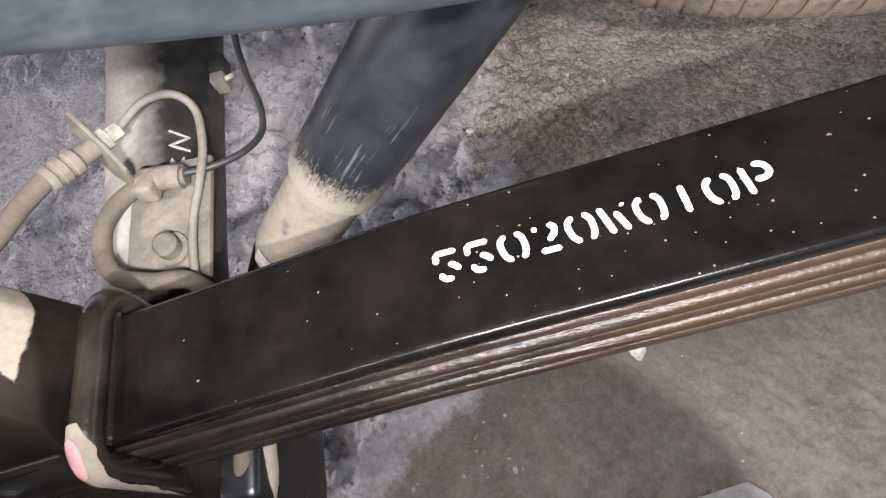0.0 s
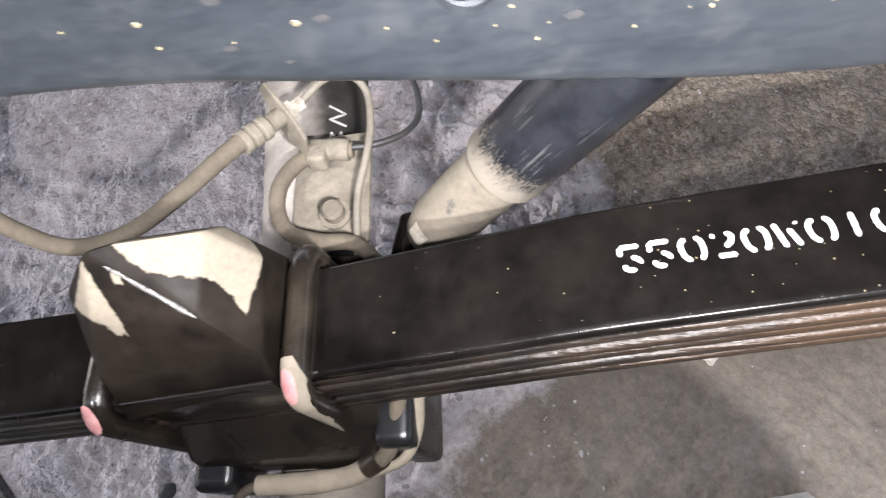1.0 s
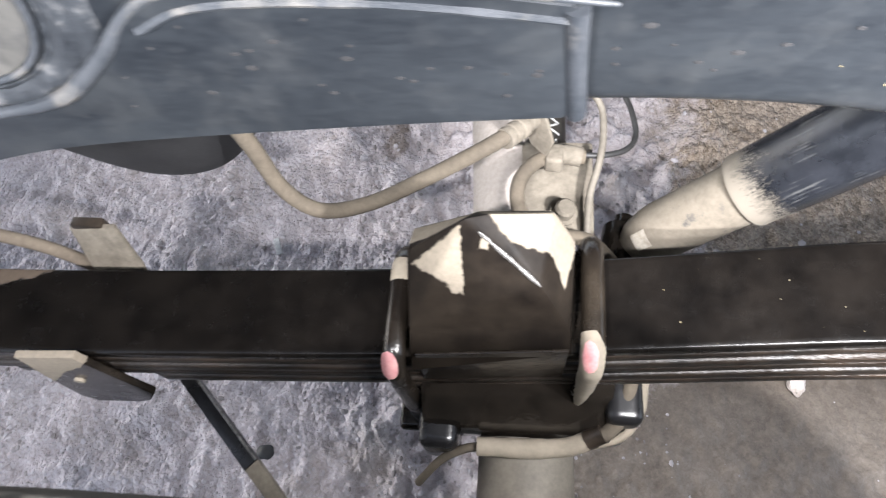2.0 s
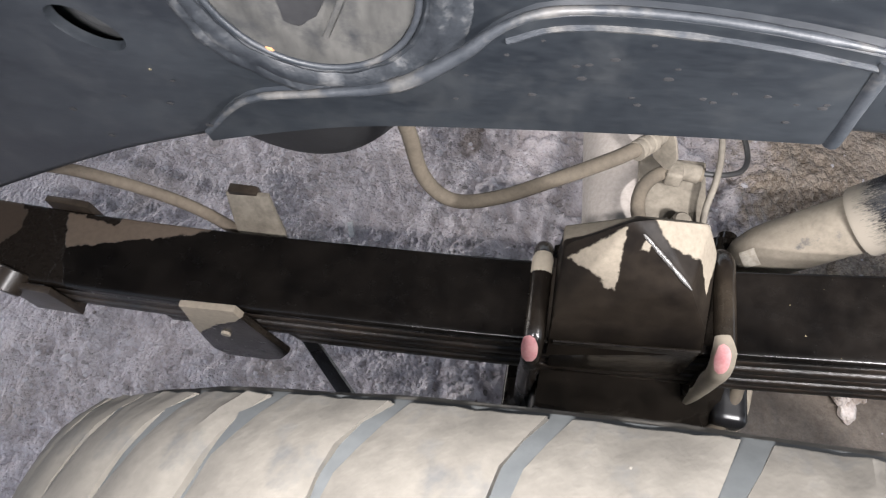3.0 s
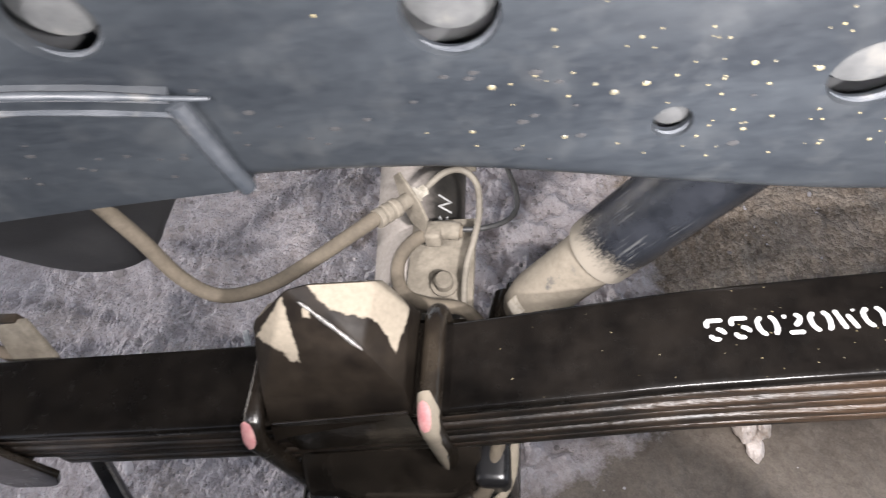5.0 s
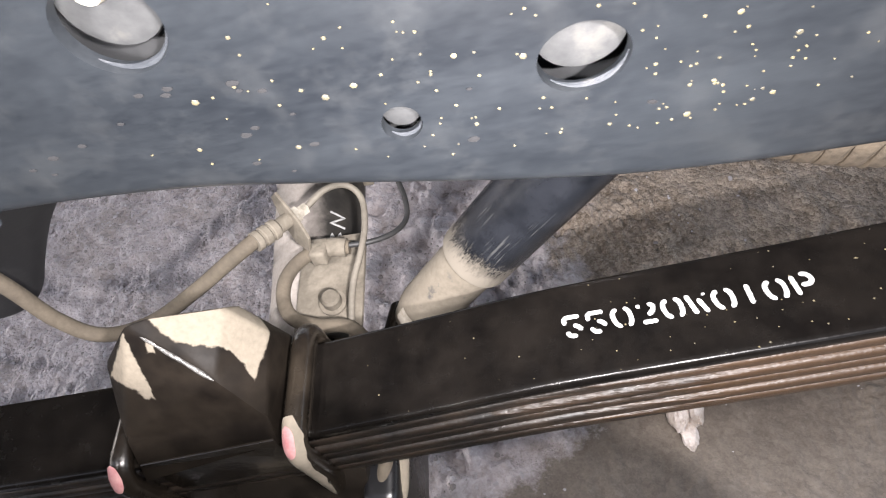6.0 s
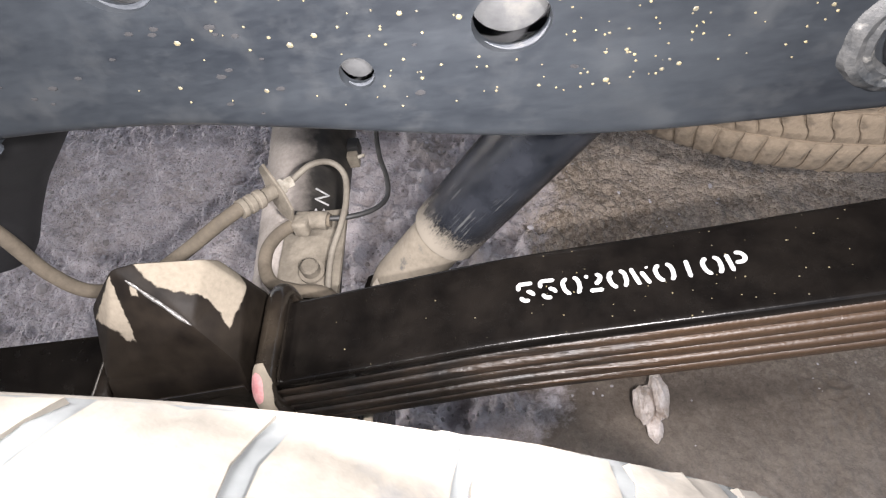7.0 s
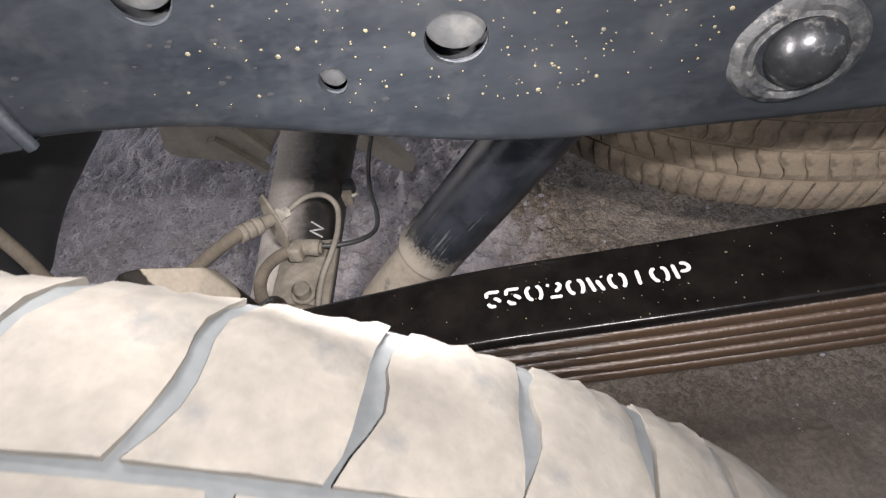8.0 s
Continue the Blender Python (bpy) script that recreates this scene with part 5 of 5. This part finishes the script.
def tread_block(R, y0, y1, half, pitch, fill=0.78, skew=0.25, notch=0.0, seed=0, gap=0.10):
    """One tread block, centred on angle nought, standing on the carcass; y is along the axle."""
    bm = bmesh.new()
    nu, nv = 9, 9

    def crown(y):
        a = abs(y) / half
        return R - 0.0165 * max(0, (a - 0.35) / 0.65) ** 2 - 0.005 * max(0, (a - 0.84) / 0.16) ** 2

    grid = []
    for j in range(nv):
        row = []
        v = j / (nv - 1)
        y = y0 + (y1 - y0) * v
        for i in range(nu):
            u = (i / (nu - 1) - 0.5) * (1 - gap * max(0, abs(y) / half - 0.48) / 0.44)
            a = pitch * (u * fill + skew * (v - 0.5) + (notch * math.sin(v * math.pi * 2) if abs(u) > 0.4 else 0) + (0.08 * noise.noise(Vector((v * 2.6, u * 3, seed * 3.1))) if i in (0, nu - 1) else 0))
            rim_d = min(i, nu - 1 - i, j, nv - 1 - j)
            edge = (0.0024, 0.0010, 0.0003)[min(rim_d, 2)] - 0.0012 * noise.noise(Vector((i * 0.7, j * 0.6, R * 50 + y0 * 300 + seed * 7.3))) + 0.0022 * max(0, (abs(y) / half - 0.82) / 0.1) * (0.5 + noise.noise(Vector((i * 1.1, seed * 5.7, 3))))
            r = crown(y) - edge
            row.append(bm.verts.new((r * math.sin(a), y, r * math.cos(a))))
        grid.append(row)
    for j in range(nv - 1):
        for i in range(nu - 1):
            bm.faces.new((grid[j][i], grid[j][i + 1], grid[j + 1][i + 1], grid[j + 1][i]))
    rim = grid[0] + [g[-1] for g in grid[1:]] + grid[-1][-2::-1] + [g[0] for g in grid[-2:0:-1]]
    low = []
    for v in rim:
        q = v.co.copy()
        s = math.hypot(q.x, q.z)
        k = (s - 0.016) / s
        low.append(bm.verts.new((q.x * k * 1.0, q.y, q.z * k)))
    for i in range(len(rim)):
        bm.faces.new((rim[i], rim[(i + 1) % len(rim)], low[(i + 1) % len(rim)], low[i]))
    return bm


def build_wheel(name, label, place, turn, R, half, count, m_tread, m_groove, single, split, nibs=(), hang=0.0):
    wheel = thing(name, label, "wheel")
    m = Matrix.Translation(place) @ turn
    wheel.matrix_world = m
    bm = bmesh.new()
    prof = tyre_profile(R, half, 0.215)
    across = [(lerp([(h, r) for r, h in prof[:5]], h), h) for h in np.linspace(0, half * 0.93, 16)]
    prof = across + prof[5:]
    full = [(r, -h) for r, h in prof[:0:-1]] + prof
    lathe(bm, full, (0, 0, 0), (0, 1, 0), 300, start=(0, 0, 1))
    for v in bm.verts:  # mud packed into the grooves
        flat = Vector((v.co.x, 0, v.co.z))
        if flat.length > R - 0.014:
            v.co += flat.normalized() * 0.0026 * max(-0.3, noise.noise(v.co * 19) + 0.5 * noise.noise(v.co * 60))
    tyre = part("tyre", bm, m_groove, wheel, "dusty rubber tyre")
    bm = bmesh.new()
    lathe(bm, [(0.214, -half * 0.84), (0.222, -half * 0.80), (0.205, -half * 0.6), (0.19, 0.0), (0.205, half * 0.6), (0.222, half * 0.80), (0.214, half * 0.84), (0.20, half * 0.6), (0.17, 0.02), (0.08, 0.05), (0.0, 0.05)], (0, 0, 0), (0, 1, 0), 64)
    part("rim", bm, M_RIM, wheel)
    pitch = 2 * math.pi / count
    rows = [(split, 0.985, 0.42, 0.03), (0.17, split - 0.035, -0.35, 0.06), (-0.135, 0.135, 0.35, 0.06), (0.035 - split, -0.17, 0.35, 0.06), (-0.985, -split, -0.30, 0.03)]
    rest = bmesh.new()
    for k, (a, b, skew, notch) in enumerate(rows):
        worn = [mesh_of(tread_block(R, a * half, b * half, half, pitch, 0.965 - 0.015 * n, skew, notch, n), "tread_block", m_tread) for n in range(4)]
        for i in range(count):
            ang = pitch * (i + 0.5 * (k % 2))
            me = worn[(i * 7 + i // 3 + k) % 4]
            spin = Euler((0, ang, 0)).to_matrix().to_4x4()
            if single and k in (0, 1):
                ob = new("tread_block", me)
                ob.parent = tyre
                ob.matrix_basis = spin
            else:
                old = len(rest.verts)
                rest.from_mesh(me)
                rest.verts.ensure_lookup_table()
                bmesh.ops.transform(rest, matrix=spin, verts=rest.verts[old:])
    tagged(part("tread_rows", rest, m_tread, tyre), kind="stuff")
    for side in (-1, 1):
        bm = bmesh.new()
        rib = [(0.0, 0.960), (0.001, 0.975), (-0.001, 0.997), (-0.004, 1.014), (-0.014, 1.028), (-0.03, 1.02)]
        lathe(bm, [(R - 0.0285 + r, side * half * h) for r, h in rib], (0, 0, 0), (0, 1, 0), 180)
        for v in bm.verts:
            v.co += v.co.normalized() * 0.0022 * noise.noise(v.co * 26)
        part("shoulder_rib", bm, m_tread, tyre)
    for ang in nibs:  # rubber vent nibs left on the inner shoulder
        bm = bmesh.new()
        k = 0.93 + 0.05 * math.sin(ang * 40)
        q = Euler((0, ang, 0)).to_matrix() @ Vector((0, half * k, R - 0.0175))
        up = Euler((0, ang, 0)).to_matrix() @ Vector((0.1, 0.25, 1))
        lathe(bm, [(0.0014, 0.0), (0.0009, 0.001), (0.0007, 0.0025), (0.0, 0.0032)], q, up, 8)
        part("vent_nib", bm, m_tread, tyre)
    if hang:
        bm = bmesh.new()
        sweep(bm, [(0, y, 0) for y in np.linspace(0.02, hang, 12)], 0.007, 10)
        part("hanger_rod", bm, M_RIM, wheel)
    return wheel


build_wheel("road_wheel", "rear wheel with dried beige mud on its blocky tyre", (-0.113, 0.0168, 0.4345), Matrix(), 0.405, 0.135, 54, M_TREAD, M_CARCASS, True, 0.56, nibs=(-0.22, 0.005, 0.25))
build_wheel("spare_wheel", "muddy brown spare wheel slung flat under the tail", (0.472, 0.880, 0.502), Euler((radians(-90), 0, 0)).to_matrix().to_4x4(), 0.392, 0.118, 120, M_SPARE, M_SPARE, True, 0.50, hang=-0.598)


# ---- things on the ground and behind ----
def build_bag():
    bag = thing("plastic_wrapper", "crumpled white plastic wrapper on the mud", "wrapper")
    bm = bmesh.new()
    for (cx, cy, cz, rx, ry, rz) in ((0.238, 0.424, 0.026, 0.014, 0.026, 0.022), (0.258, 0.432, 0.028, 0.013, 0.030, 0.026), (0.248, 0.394, 0.016, 0.010, 0.020, 0.012)):
        ret = bmesh.ops.create_icosphere(bm, subdivisions=4, radius=1)
        for v in ret["verts"]:
            k = 1 + 0.26 * noise.noise(v.co * 2.0 + Vector((cx * 90, 0, 0))) - 0.20 * abs(noise.noise(Vector((v.co.x * 4, v.co.y * 1.5, v.co.z * 4)) + Vector((0, cx * 50, 0)))) + 0.10
            v.co = Vector((cx + v.co.x * rx * k, cy + v.co.y * ry * k, max(0.004, cz + v.co.z * rz * k)))
    part("film", bm, M_BAG, bag)


build_bag()


def build_shields():
    shield = thing("axle_shield", "dusty folded steel shield behind the axle", "shield")
    bm = bmesh.new()
    prism(bm, [(-0.470, 0.88, 0.350), (-0.487, 0.88, 0.285), (-0.480, 0.88, 0.270), (-0.460, 0.88, 0.260), (-0.330, 0.88, 0.226), (-0.270, 0.88, 0.290), (-0.270, 0.88, 0.365)], (0.0, 0.03, 0.004), 0.005)
    part("plate", bm, M_PLATE, shield)
    bm = bmesh.new()
    prism(bm, [(-0.400, 0.868, 0.297), (-0.325, 0.868, 0.212), (-0.318, 0.868, 0.219), (-0.385, 0.868, 0.300)], (0, 0.02, 0), 0.002)
    part("folded_edge", bm, M_PLATE, shield)
    bm = bmesh.new()
    prism(bm, [(-0.352, 0.866, 0.330), (-0.338, 0.866, 0.330), (-0.296, 0.866, 0.262), (-0.302, 0.866, 0.252)], (0, 0.02, 0), 0.002)
    part("rib", bm, M_PLATE, shield)
    bm = bmesh.new()
    prism(bm, [(-0.165, 0.87, 0.290), (-0.115, 0.87, 0.262), (-0.060, 0.87, 0.192), (-0.066, 0.87, 0.180), (-0.084, 0.87, 0.184), (-0.150, 0.87, 0.245)], (0, 0.025, 0.004), 0.004)
    part("cover_flange", bm, M_PLATE, AXLE, "dusty brown cover flange")


build_shields()


def build_slab():
    bm = bmesh.new()
    prism(bm, [(0.19, 0.204, 0.012), (0.322, 0.222, 0.012), (0.340, 0.206, 0.012), (0.40, 0.05, 0.012), (0.25, 0.02, 0.012), (0.17, 0.10, 0.012)], (0, 0, 0.010), 0.003)
    tagged(part("paving_slab", bm, M_SLAB), "flat worn concrete slab lying on the ground", "slab")
    bm = bmesh.new()
    bmesh.ops.create_icosphere(bm, subdivisions=3, radius=0.013)
    for v in bm.verts:
        v.co *= 1 + 0.35 * noise.noise(v.co * 90)
        v.co = Vector((STONE[0] + v.co.x, STONE[1] + v.co.y * 0.8, ground_height(*STONE) + 0.004 + v.co.z * 0.7))
    tagged(part("dark_stone", bm, M_RUBBER), "small black stone on the mud", "stone")


def build_chip():
    x, y = -0.53, 0.576
    bm = bmesh.new()
    block(bm, (-0.005, -0.014, 0), (0.005, 0.014, 0.004), 0.001, m=Matrix.Translation((x, y, ground_height(x, y) + 0.004)) @ Euler((radians(12), radians(-8), radians(18))).to_matrix().to_4x4())
    tagged(part("plastic_chip", bm, M_WHITE), "small white plastic chip lying on the mud", "chip")


build_chip()
STONE = (-0.484, 0.250)
build_slab()


def granule_material():
    m = bpy.data.materials.new("dry_granules")
    m.use_nodes = True
    nt = m.node_tree
    bs = nt.nodes["Principled BSDF"]
    geo = nt.nodes.new("ShaderNodeNewGeometry")
    own = geo.outputs["Random Per Island"]
    tone = maths(nt, "ADD", maths(nt, "MULTIPLY", own, 0.8), maths(nt, "MULTIPLY", noise_out(nt, 240, 3, 0.6), 0.2))
    nt.links.new(ramp(nt, tone, [(0.10, (0.20, 0.180, 0.172)), (0.45, (0.34, 0.317, 0.320)), (0.80, (0.42, 0.395, 0.405)), (0.95, (0.47, 0.445, 0.455))]), bs.inputs["Base Color"])
    bs.inputs["Roughness"].default_value = 0.9
    return m


def build_stones():
    rng = random.Random(11)
    ball = bmesh.new()
    bmesh.ops.create_icosphere(ball, subdivisions=1, radius=1)
    corners = [v.co.copy() for v in ball.verts]
    sides = [[v.index for v in f.verts] for f in ball.faces]
    ball.free()
    verts, faces = [], []
    for k in range(15000):
        x, y = rng.uniform(-1.0, 0.24), rng.uniform(0.12, 1.2)
        if k % 120 == 0:
            x = rng.uniform(0.24, 0.55)
        elif x > 0.10 and rng.random() < 0.5 + (x - 0.10) * 4:
            continue
        if x > -0.04 and y < 0.42 and rng.random() < 0.85:
            continue
        thick = noise.noise(Vector((x * 9, y * 9, 2)))
        if rng.random() > 0.55 + 0.9 * thick:  # they lie in drifts
            continue
        q = rng.choice((0.0011, 0.0014, 0.0018, 0.0024, 0.0034)) * rng.uniform(0.7, 1.35)
        if x < 0.2 and rng.random() < 0.012:
            q *= 2.2
        z = ground_height(x, y) + 0.2 * q
        sx, sy, sz = rng.uniform(0.7, 1.5), rng.uniform(0.7, 1.5), rng.uniform(0.5, 1.0)
        base = len(verts)
        for c in corners:
            j = rng.uniform(0.75, 1.2) * q
            verts.append((x + c.x * sx * j, y + c.y * sy * j, z + c.z * sz * j))
        faces += [[base + i for i in f] for f in sides]
    me = bpy.data.meshes.new("pebbles")
    me.from_pydata(verts, [], faces)
    me.materials.append(granule_material())
    tagged(new("pebbles", me), "small grey clods and pebbles on the mud", "pebbles", kind="stuff")


build_stones()
